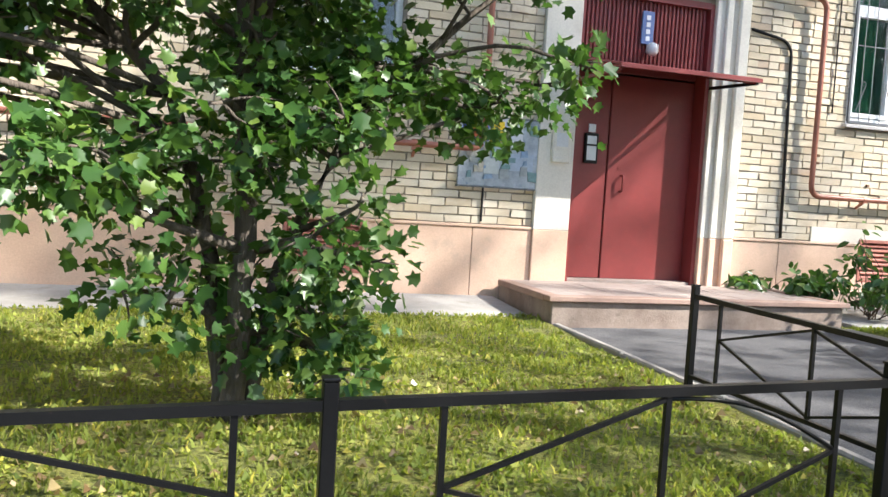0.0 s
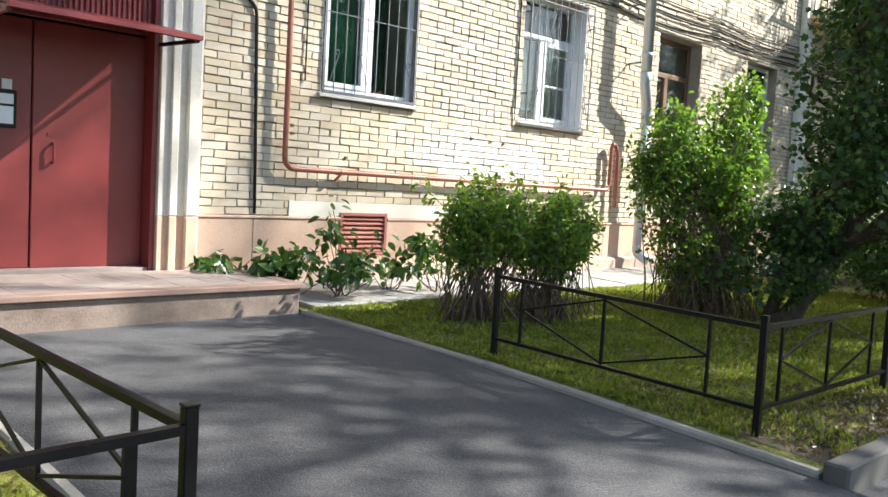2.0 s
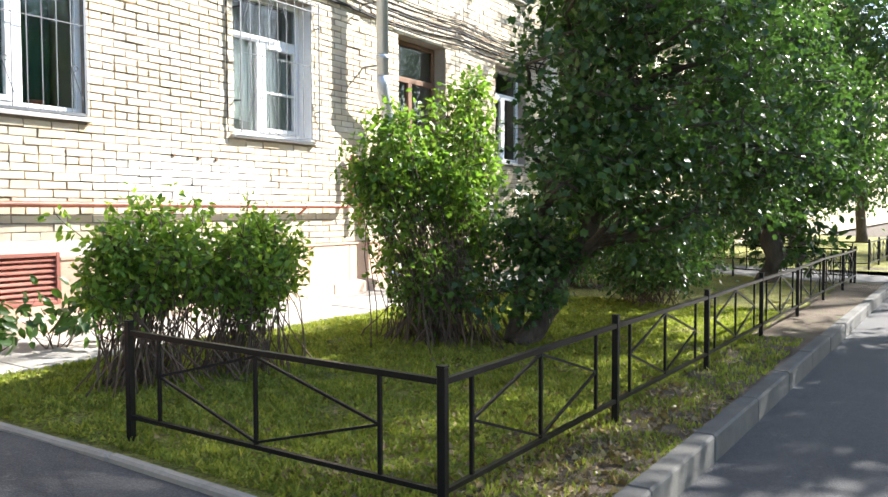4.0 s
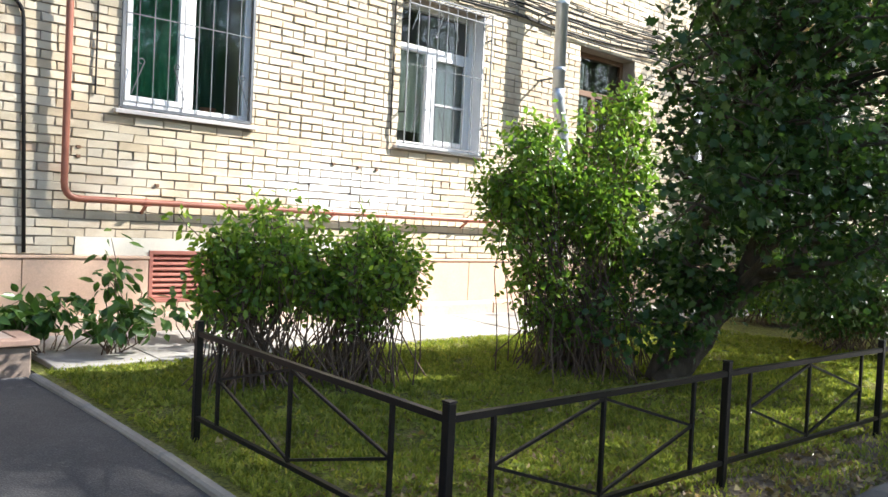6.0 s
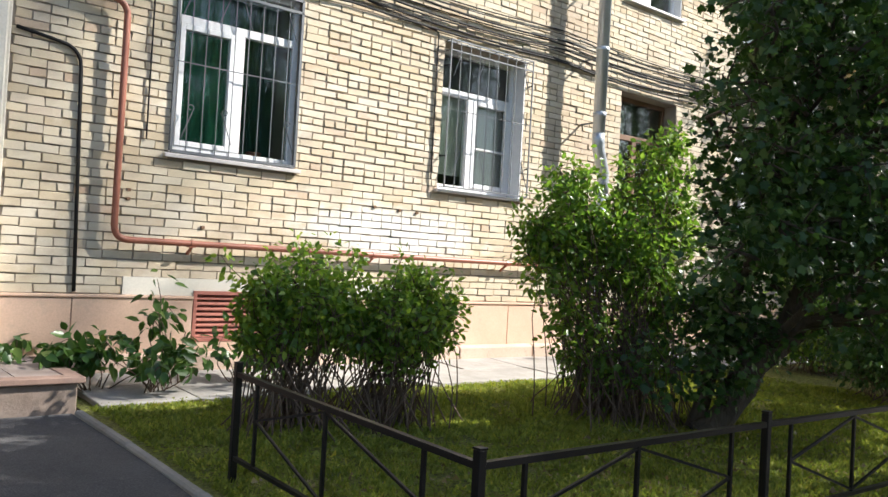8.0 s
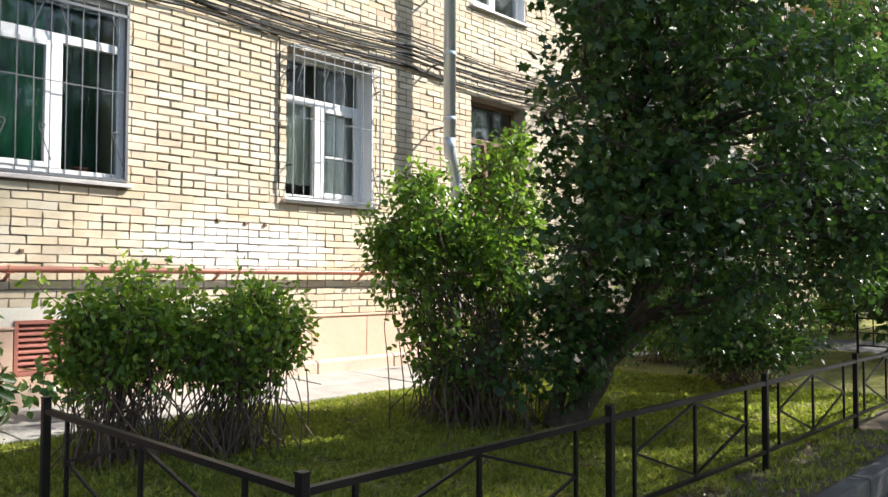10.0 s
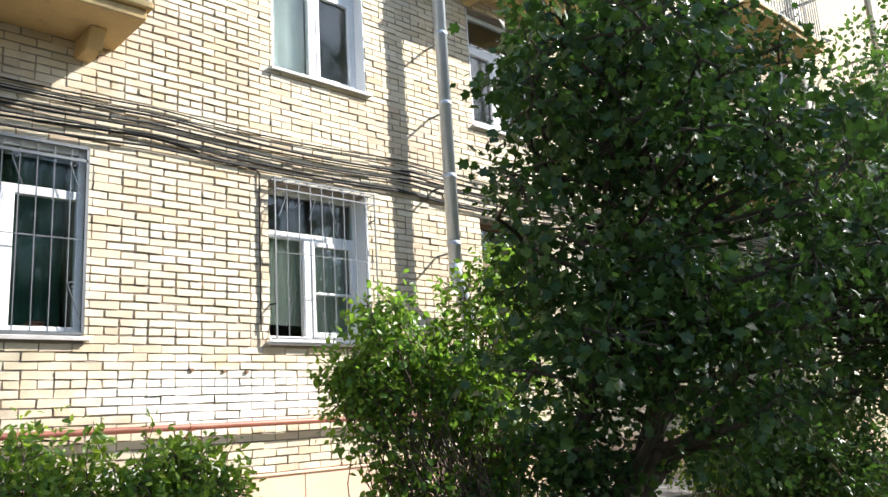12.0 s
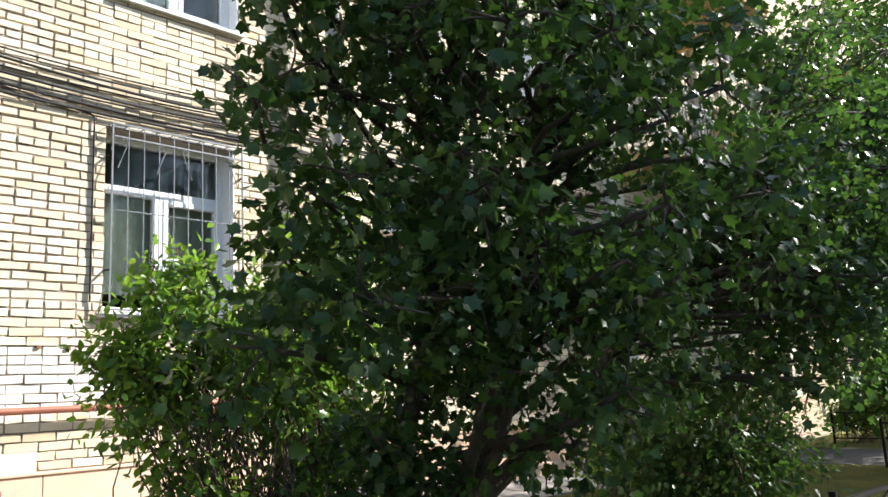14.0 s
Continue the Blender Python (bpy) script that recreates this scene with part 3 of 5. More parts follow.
portal = thing("door_frame", "cream plaster pilasters with a pink painted foot", "door frame", kind="structure")
for x0, x1, inner_side in ((3.62, 3.99, 1), (5.46, 5.86, -1)):
    for z0, z1, mat in ((0.5, 1.2, M_PLINTH), (1.2, 4.6, M_CREAM)):
        part("pilaster", Geo().box(x0, x1, WALL - 0.06, WALL - 0.001, z0, z1), mat, portal, bevel=0.006)
        if inner_side < 0:
            part("moulding", Geo().box(x0 + 0.09, x0 + 0.17, WALL - 0.095, WALL - 0.06, z0, z1), mat, portal, bevel=0.012)
            part("moulding", Geo().box(x0 + 0.24, x0 + 0.37, WALL - 0.11, WALL - 0.06, z0, z1), mat, portal, bevel=0.015)
part("lintel", Geo().box(3.62, 5.86, WALL - 0.10, WALL - 0.001, 3.62, 3.95).box(3.55, 5.93, WALL - 0.2, WALL - 0.001, 3.95, 4.05), M_CREAM, portal, bevel=0.01)
REV = 0.17
part("reveal", Geo().box(5.41, 5.452, WALL - 0.02, WALL + REV, 0.6, 3.55).box(3.998, 4.03, WALL - 0.02, WALL + REV, 0.6, 3.55).box(4.03, 5.41, WALL - 0.02, WALL + REV, 3.5, 3.56), M_RED, portal, "dark red painted reveal")

door = thing("door_1", "closed dark red steel double door with a streak of sunlight", "door", kind="structure")
yd = WALL + REV
part("leaf", Geo().box(4.03, 4.465, yd, yd + 0.05, 0.73, 2.78), M_RED, door, bevel=0.006)
wide_leaf = part("leaf", Geo().box(4.472, 5.41, yd - 0.012, yd + 0.05, 0.73, 2.78), M_RED, door, bevel=0.006)
part("top_panel", Geo().box(4.03, 5.41, yd - 0.02, yd + 0.05, 2.80, 3.5), M_RED, door, bevel=0.006)
part("door_handle", Geo().tube(bend([(4.63, yd - 0.012, 1.62), (4.63, yd - 0.06, 1.62), (4.63, yd - 0.06, 1.78), (4.63, yd - 0.012, 1.78)], 0.02, 3), 0.011, 8), M_RED, wide_leaf)
part("lock_plate", Geo().box(4.59, 4.68, yd - 0.018, yd - 0.012, 1.84, 1.87), M_RED, wide_leaf)
tagged(part("floor", Geo().box(4.0, 5.45, WALL, yd, 0.5, 0.73), M_TILE), "tiled threshold before the door", "floor", kind="structure")

intercom = thing("intercom", "dark intercom panel with a pale keypad plate", "intercom", at=(4.27, yd - 0.002, 2.03))
housing = part("housing", Geo().box(-0.075, 0.075, -0.035, 0.0, -0.15, 0.15), M_BLACK, intercom, bevel=0.008)
part("display", Geo().box(-0.05, 0.05, -0.039, -0.035, 0.04, 0.12), M_ZINC, housing)
part("keypad", Geo().box(-0.05, 0.05, -0.039, -0.035, -0.12, 0.02), M_ZINC, housing, "brushed metal keypad")
part("notice", Geo().box(-0.03, 0.045, -0.01, 0.0, 0.16, 0.24), M_WHITE, intercom, "small white paper notice")
box_ = thing("junction_box", "pale flat metal box on the pilaster", "junction box", at=(3.84, WALL - 0.06, 2.02))
cover = part("cover", Geo().box(-0.09, 0.09, -0.05, 0.0, -0.17, 0.17), M_CREAM, box_, bevel=0.008)
part("plate", Geo().box(-0.06, 0.06, -0.056, -0.05, -0.02, 0.11), M_WHITESILL, cover, "pale notice plate")

# ---- canopy over the door ----
canopy = thing("canopy", "red painted sheet metal canopy over the entrance", "canopy", at=(4.71, WALL, 2.75))
part("roof_sheet", Geo().hexa([(x, y, z + dz) for dz in (0, 0.022) for y, z in ((-0.83, -0.055), (0.055, 0.125)) for x in (-0.705, 0.725)]), M_RED, canopy, bevel=0.004)
part("front_bar", Geo().bar((-0.71, -0.845, -0.06), (0.735, -0.845, -0.06), 0.035), M_RED, canopy)
part("side_bar", Geo().bar((-0.69, -0.82, -0.075), (-0.69, 0.0, 0.08), 0.03), M_RED, canopy)
part("side_bar", Geo().bar((0.71, -0.82, -0.075), (0.71, 0.0, 0.08), 0.03), M_RED, canopy)
part("strut", Geo().bar((-0.68, -0.80, -0.08), (-0.71, -0.03, -0.09), 0.03), M_RED, canopy)
part("strut", Geo().bar((0.71, -0.82, -0.08), (0.74, -0.05, -0.04), 0.03), M_BLACK, canopy)
for i in range(31):
    x = -0.68 + i * 0.0445
    part("rib", Geo().box(x, x + 0.024, 0.03, 0.055, 0.10, 0.76), M_RED, canopy, bevel=0.004)
part("back_sheet", Geo().box(-0.70, 0.72, 0.055, 0.066, 0.10, 0.76), M_RED, canopy, "upright corrugated red sheet above the canopy")
sign = thing("number_sign", "blue enamel sign with white lines above the canopy", "sign", at=(4.72, WALL + 0.005, 3.12))
part("plate", Geo().box(-0.065, 0.065, -0.012, 0.01, -0.04, 0.28), surface("sign_blue", (0.10, 0.16, 0.36), (0.16, 0.22, 0.42), 6.0, 60.0, 0.4, bump=0.1), sign, bevel=0.003)
for i in range(4):
    part("line", Geo().box(-0.022, 0.022, -0.016, -0.012, -0.01 + i * 0.068, 0.035 + i * 0.068), M_WHITE, sign)
lamp = thing("entrance_lamp", "small pinkish lamp under the blue sign", "lamp", at=(4.74, WALL - 0.08, 3.02))
part("shade", Geo().tube([(0, 0, -0.06), (0, 0, -0.03), (0, 0, 0.04), (0, 0, 0.06)], [0.03, 0.06, 0.055, 0.03], 12), M_WHITESILL, lamp, smooth=True)
part("bracket", Geo().box(-0.02, 0.02, 0.04, 0.10, -0.02, 0.02), M_GREYIRON, lamp)

# ---- entrance platform ----
platform = thing("entrance_platform", "low entrance platform of worn reddish tiles on concrete", "platform", kind="structure")
PX0, PX1, PY0, PZ = 3.28, 6.25, 6.62, 0.715
part("base", Geo().box(PX0 + 0.04, PX1 - 0.04, PY0 + 0.04, WALL - 0.001, 0.3, PZ - 0.05), M_BASE, platform, "rough brown concrete base", bevel=0.01)
part("rim", Geo().box(PX0, PX1, PY0, PY0 + 0.12, PZ - 0.045, PZ).box(PX0, PX0 + 0.12, PY0 + 0.12, WALL - 0.1, PZ - 0.055, PZ).box(PX1 - 0.12, PX1, PY0 + 0.12, WALL - 0.1, PZ - 0.055, PZ), M_RIM, platform, "red-brown edge tiles", bevel=0.006)
nx, ny = 9, 4
for i in range(nx):
    for j in range(ny):
        a, b = PX0 + 0.125 + i * (PX1 - PX0 - 0.25) / nx, PY0 + 0.125 + j * (WALL - 0.07 - PY0 - 0.125) / ny
        dz = rng.uniform(-0.003, 0.002)
        part("tile", Geo().box(a + 0.003, a + (PX1 - PX0 - 0.25) / nx - 0.003, b + 0.003, b + (WALL - 0.07 - PY0 - 0.125) / ny - 0.003, PZ - 0.05, PZ - 0.004 + dz), M_TILE, platform)


def vent(hole, label):
    """A louvred cellar vent in a red-brown frame."""
    x0, x1, z0, z1 = hole
    v = thing("cellar_vent", label, "vent", group="cellar vents")
    t = 0.035
    part("frame", Geo().box(x0, x0 + t, WALL - 0.035, WALL + 0.06, z0, z1).box(x1 - t, x1, WALL - 0.035, WALL + 0.06, z0, z1).box(x0 + t, x1 - t, WALL - 0.035, WALL + 0.06, z1 - t, z1).box(x0 + t, x1 - t, WALL - 0.035, WALL + 0.06, z0, z0 + t), M_LOUVRE, v, bevel=0.003)
    n = max(4, int((z1 - z0 - 2 * t) / 0.045))
    for i in range(n):
        z = z0 + t + (z1 - z0 - 2 * t) * (i + 0.5) / n
        part("slat", Geo().hexa([(x, y, z + dz + (0.020 if y > WALL else -0.020)) for dz in (0, 0.012) for y in (WALL - 0.02, WALL + 0.03) for x in (x0 + t, x1 - t)]), M_LOUVRE, v)
    part("backing", Geo().box(x0 + t, x1 - t, WALL + 0.055, WALL + 0.06, z0 + t, z1 - t), M_BLACK, v)


vent(VR, "red-brown louvred cellar vent in the plinth")
vent(VL, "red-brown louvred cellar vent in the plinth")
vent(VS, "small dark red cellar vent in the plinth")

# ---- notice board ----
board = thing("notice_board", "grey notice board with torn coloured posters", "notice board", at=(3.24, WALL - 0.012, 1.9))
part("panel", Geo().box(-0.40, 0.39, -0.03, 0.0, -0.32, 0.32), surface("board_grey", (0.30, 0.34, 0.38), (0.52, 0.56, 0.60), 7.0, 40.0, 0.6, dirt=(0.20, 0.25, 0.33)), board, bevel=0.004)
for x0, x1, z0, z1, c, nm in ((-0.38, -0.12, 0.10, 0.30, (0.10, 0.12, 0.42), "blue poster"), (-0.34, -0.16, 0.13, 0.24, (0.62, 0.16, 0.05), "red printed area"), (-0.11, 0.03, 0.10, 0.29, (0.82, 0.58, 0.03), "yellow leaflet"), (0.05, 0.22, 0.06, 0.27, (0.80, 0.81, 0.82), "white leaflet"), (-0.15, 0.0, -0.20, -0.04, (0.62, 0.66, 0.64), "pale torn leaflet"), (0.10, 0.34, -0.16, 0.0, (0.48, 0.56, 0.66), "bluish torn leaflet")):
    y = -0.034 if "printed" not in nm else -0.038
    part("leaflet", Geo().box(x0, x1, y, -0.030, z0, z1), surface(nm.replace(" ", "_"), c, tuple(v * 0.8 for v in c), 9.0, 60.0, 0.7, bump=0.1), board, nm)
brng = random.Random(17)
scraps = [surface("scrap_%s" % nm, c, tuple(v * 0.7 for v in c), 22.0, 80.0, 0.7, bump=0.1) for nm, c in (("white", (0.70, 0.72, 0.72)), ("blue", (0.30, 0.42, 0.58)), ("grey", (0.42, 0.45, 0.45)), ("cream", (0.62, 0.58, 0.46)), ("teal", (0.22, 0.36, 0.36)))]
for k in range(26):
    x, z = brng.uniform(-0.36, 0.30), brng.uniform(-0.28, 0.03 if k % 3 else 0.2)
    w_, h_ = brng.uniform(0.03, 0.10), brng.uniform(0.02, 0.09)
    y = -0.0405 - k * 0.0004
    sk = brng.uniform(-0.012, 0.012)
    part("scrap", Geo().prism([(x, z), (x + w_, z + sk), (x + w_ - sk, z + h_), (x + sk, z + h_ - sk)], y, -0.0302), brng.choice(scraps), board)
for k in range(5):
    part("printed_line", Geo().box(-0.33, -0.33 + brng.uniform(0.08, 0.15), -0.0395, -0.038, 0.262 - k * 0.0 + 0.006 * k, 0.265 + 0.006 * k), M_WHITE, board)
for z in (-0.335, 0.32):
    part("edge", Geo().box(-0.41, 0.40, -0.036, 0.002, z, z + 0.014), M_GREYIRON, board)

# ---- pipes and cables ----
pipe = thing("gas_pipe", "red-brown painted gas pipe on brackets along the wall", "pipe")
YP = WALL - 0.11
part("pipe", Geo().tube(bend([(-8, YP, 1.92), (3.05, YP, 1.92), (3.05, YP, 4.15), (3.05, YP - 0.1, 4.25), (6.28, YP - 0.1, 4.25), (6.28, YP, 3.80), (6.73, YP, 3.74), (6.73, YP, 1.70), (12.25, YP, 1.70), (12.25, YP, 2.42), (12.42, YP, 2.30), (12.42, YP, 1.45)], 0.13), 0.029, 10), M_PIPE, pipe, smooth=True)
for x in (-3, 0.2, 2.4):
    part("bracket", Geo().bar((x, WALL, 1.80), (x, YP, 1.88), 0.025).bar((x, YP, 1.86), (x, YP, 1.96), 0.07, 0.02), M_PIPE, pipe)
for x in (7.42, 11.35, 9.4):
    part("bracket", Geo().bar((x, WALL, 1.60), (x, YP, 1.67), 0.022).box(x - 0.03, x + 0.03, YP - 0.035, YP + 0.035, 1.665, 1.675).tube([(x - 0.012, YP, 1.70), (x + 0.012, YP, 1.70)], 0.034, 10), M_PIPE, pipe)
duct = thing("cable_duct", "black conduit running down the brick wall", "conduit")
part("conduit", Geo().tube(bend([(6.46, WALL - 0.03, 1.24), (6.40, WALL - 0.03, 3.28), (5.9, WALL - 0.03, 3.36)], 0.16), 0.016, 8), M_CABLE, duct, smooth=True)
duct2 = thing("cable_duct", "thin black conduit beneath the notice board", "conduit")
part("conduit", Geo().tube([(3.10, WALL - 0.025, 1.25), (3.10, WALL - 0.025, 1.60)], 0.011, 8), M_CABLE, duct2)

cables = thing("cable_bundle", "sagging bundle of black cables along the wall", "cables")
crng = random.Random(11)
for i in range(8):
    pts, top = [], 4.74 - i * 0.058
    ph, amp = crng.uniform(0, 6), crng.uniform(0.015, 0.04)
    for k in range(90):
        x = 3.0 + k * 0.25
        sag = 0.05 * abs(math.sin((x - 3) / 3.1 * math.pi + ph * 0.05))
        pts.append((x, WALL - 0.035 - 0.012 * (i % 3), top - sag + amp * math.sin(x * 0.9 + ph) * 0.7 - 0.0 * x))
    part("cable", Geo().tube(pts, crng.choice((0.006, 0.008, 0.012)), 6), M_CABLE, cables, smooth=True)
for side, x0 in ((0, 10.18), (1, 6.98)):
    part("branch_cable", Geo().tube(bend([(x0 - 1.2, WALL - 0.03, 4.42), (x0, WALL - 0.03, 4.28 - 0.02 * side), (x0, WALL - 0.03, 2.6)], 0.05), 0.008, 6), M_CABLE, cables)

stub = thing("wall_bracket", "rusty iron bracket stubs set in the brick wall", "bracket")
for x, z in ((6.86, 2.14), (6.86, 2.06), (7.55, 1.86), (9.45, 2.22), (9.78, 2.21), (10.02, 2.20)):
    part("stub", Geo().box(x - 0.018, x + 0.018, WALL - 0.03, WALL + 0.002, z - 0.014, z + 0.014), M_BROWNFRAME, stub, bevel=0.003)
downpipe = thing("downpipe", "galvanised grey downpipe with flanged joints on the wall", "downpipe")
DX, DY = 12.66, WALL - 0.33
part("upper_pipe", Geo().tube([(DX, DY, 16), (DX, DY, 3.42)], 0.08, 16), M_ZINC, downpipe, smooth=True)
part("elbow", Geo().tube(bend([(DX, DY, 3.45), (DX, DY, 3.28), (DX + 0.25, DY + 0.1, 2.95), (DX + 0.25, DY + 0.1, 2.7)], 0.09), 0.082, 16), M_ZINC, downpipe, smooth=True)
part("lower_pipe", Geo().tube([(DX + 0.25, DY + 0.1, 2.75), (DX + 0.25, DY + 0.1, 0.85)], 0.07, 16).tube(bend([(DX + 0.25, DY + 0.1, 0.9), (DX + 0.25, DY + 0.1, 0.78), (DX + 0.25, DY - 0.1, 0.68)], 0.06), 0.07, 14), M_ZINC, downpipe, smooth=True)
for z in (3.7, 4.55, 5.5, 6.45, 7.4, 8.4):
    part("joint", Geo().tube([(DX, DY, z - 0.03), (DX, DY, z - 0.01), (DX, DY, z + 0.01), (DX, DY, z + 0.03)], [0.083, 0.090, 0.090, 0.083], 16), M_ZINC, downpipe, smooth=True)
    part("clamp", Geo().bar((DX, DY + 0.06, z - 0.1), (DX, WALL + 0.05, z - 0.1), 0.02), M_GREYIRON, downpipe)

# ---- window grilles ----


def scroll(g, x, y, z, side, up=1, s=0.26):
    """A leaning rod with a curled end."""
    pts = [(x, y, z), (x + side * s * 0.32, y, z + up * s * 0.86)]
    cx, cz, r = x + side * (s * 0.32 - 0.032), z + up * (s * 0.86), 0.032
    for i in range(1, 9):
        a = i * 0.62
        rr = r * (1 - i * 0.055)
        pts.append((cx + side * rr * math.cos(a), y, cz + up * rr * math.sin(a)))
    g.tube(pts, 0.005, 6)


def grille(x0, x1, z0, z1, y, bars, label, edge, mid):
    gr = thing("window_grille", label, "grille", group="window grilles")
    e = Geo()
    for a, b in (((x0, z0), (x1, z0)), ((x0, z1), (x1, z1)), ((x0, z0), (x0, z1)), ((x1, z0), (x1, z1)), ((x0, z1 - 0.12), (x1, z1 - 0.12))):
        e.bar((a[0], y, a[1]), (b[0], y, b[1]), edge)
    part("frame", e, M_GREYIRON, gr)
    part("crossbar", Geo().bar((x0, y, mid), (x1, y, mid), 0.008), M_GREYIRON, gr)
    for i in range(1, bars):
        x = x0 + (x1 - x0) * i / bars
        part("bar", Geo().bar((x, y, z0), (x, y, z1), 0.007), M_GREYIRON, gr)
    w = (x1 - x0) / bars
    for i, side in ((0.6, 1), (4.1, -1), (bars - 0.2, -1)):
        g = Geo()
        scroll(g, x0 + i * w, y - 0.008, z0 + 0.12, side, 1, 0.34)
        part("scroll", g, M_GREYIRON, gr)
    for i, side in ((0.3, 1), (2.8, 1), (5.2, -1), (bars - 0.4, -1)):
        g = Geo()
        scroll(g, x0 + i * w, y - 0.008, z1 - 0.42, side, 1, 0.30)
        part("scroll", g, M_GREYIRON, gr)
    if WALL - y > 0.05:
        part("wall_bar", Geo().bar((x0, WALL - 0.012, z1), (x1, WALL - 0.012, z1), 0.014), M_GREYIRON, gr)
        for i in range(bars + 1):
            x = x0 + (x1 - x0) * i / bars
            part("return_bar", Geo().bar((x, y, z1), (x, WALL - 0.012, z1), 0.0065), M_GREYIRON, gr)
        for z in (z0, z1 - 0.12):
            for x in (x0, x1):
                part("return_bar", Geo().bar((x, y, z), (x, WALL - 0.005, z), 0.010), M_GREYIRON, gr)
    for z in (z0 + 0.35, z1 - 0.3):
        for x, o in ((x0, -0.03), (x1, 0.03)):
            part("anchor", Geo().bar((x, y, z), (x + o, WALL + 0.02, z), 0.014), M_BLACK, gr)


grille(W1[0] + 0.01, W1[1] - 0.01, W1[2] + 0.03, W1[3] - 0.01, WALL - 0.024, 9, "dark grey iron window grille with curled ornaments", 0.026, 3.35)
grille(W2[0] + 0.02, W2[1] + 0.04, W2[2] + 0.03, W2[3] + 0.02, WALL - 0.10, 9, "grey iron window grille standing off the wall", 0.014, 3.42)

# ---- balconies ----


def balcony(x0, x1, z, depth, label, solid=False):
    b = thing("balcony", label, "balcony", group="balconies")
    y0 = WALL - depth
    part("slab", Geo().box(x0, x1, y0, WALL - 0.001, z, z + 0.10).box(x0 - 0.04, x1 + 0.04, y0 - 0.05, WALL - 0.001, z + 0.10, z + 0.17), M_OCHRE, b, bevel=0.012)
    for x in (x0 + 0.22, x1 - 0.36):
        part("bracket", Geo().hexa([(a, c, zz) for zz, d in ((z - 0.18, 0.30), (z - 0.001, 0.42)) for c in (WALL - d, WALL - 0.001) for a in (x, x + 0.15)]), M_OCHRE, b, bevel=0.012)
    if solid:
        part("parapet", Geo().box(x0, x1, y0, y0 + 0.1, z + 0.17, z + 1.1).box(x0, x0 + 0.1, y0 + 0.1, WALL, z + 0.17, z + 1.1).box(x1 - 0.1, x1, y0 + 0.1, WALL, z + 0.17, z + 1.1), M_FARBRICK, b)
        return
    part("rail", Geo().bar((x0, y0, z + 1.15), (x1, y0, z + 1.15), 0.05).bar((x0, y0, z + 1.15), (x0, WALL, z + 1.15), 0.05).bar((x1, y0, z + 1.15), (x1, WALL, z + 1.15), 0.05).bar((x0, y0, z + 0.22), (x1, y0, z + 0.22), 0.03).bar((x1, y0, z + 0.22), (x1, WALL, z + 0.22), 0.03), M_GREYIRON, b)
    n = int((x1 - x0) / 0.12)
    for i in range(n + 1):
        x = x0 + (x1 - x0) * i / n
        part("baluster", Geo().bar((x, y0, z + 0.17), (x, y0, z + 1.15), 0.016), M_GREYIRON, b)
    for i in range(1, int(depth / 0.12)):
        for x in (x0, x1):
            part("baluster", Geo().bar((x, y0 + i * 0.12, z + 0.17), (x, y0 + i * 0.12, z + 1.15), 0.016), M_GREYIRON, b)


balcony(6.85, 8.66, 5.20, 0.75, "ochre balcony slab on brackets with iron railing")
balcony(13.2, 15.6, 7.46, 0.75, "ochre balcony with a brown brick parapet", True)
balcony(18.6, 20.8, 5.22, 0.9, "ochre balcony slab on brackets with iron railing")
balcony(18.9, 21.9, 8.30, 1.7, "deep ochre balcony slab with iron railing above")
balcony(22.3, 24.6, 6.45, 1.3, "ochre balcony slab on brackets with iron railing")
balcony(26.6, 30.2, 8.60, 1.9, "deep ochre balcony slab with iron railing above")
for x in (18.4, 22.0, 24.9, 31.0):
    tagged(part("pilaster", Geo().box(x, x + 0.42, WALL - 0.14, WALL - 0.02, 1.25, 15.6), M_CREAM, bevel=0.01), "tall pale plaster pilaster on the far facade", "pilaster", kind="structure")
balcony(28.2, 30.4, 5.22, 0.9, "ochre balcony slab on brackets with iron railing")

# ---- fences ----


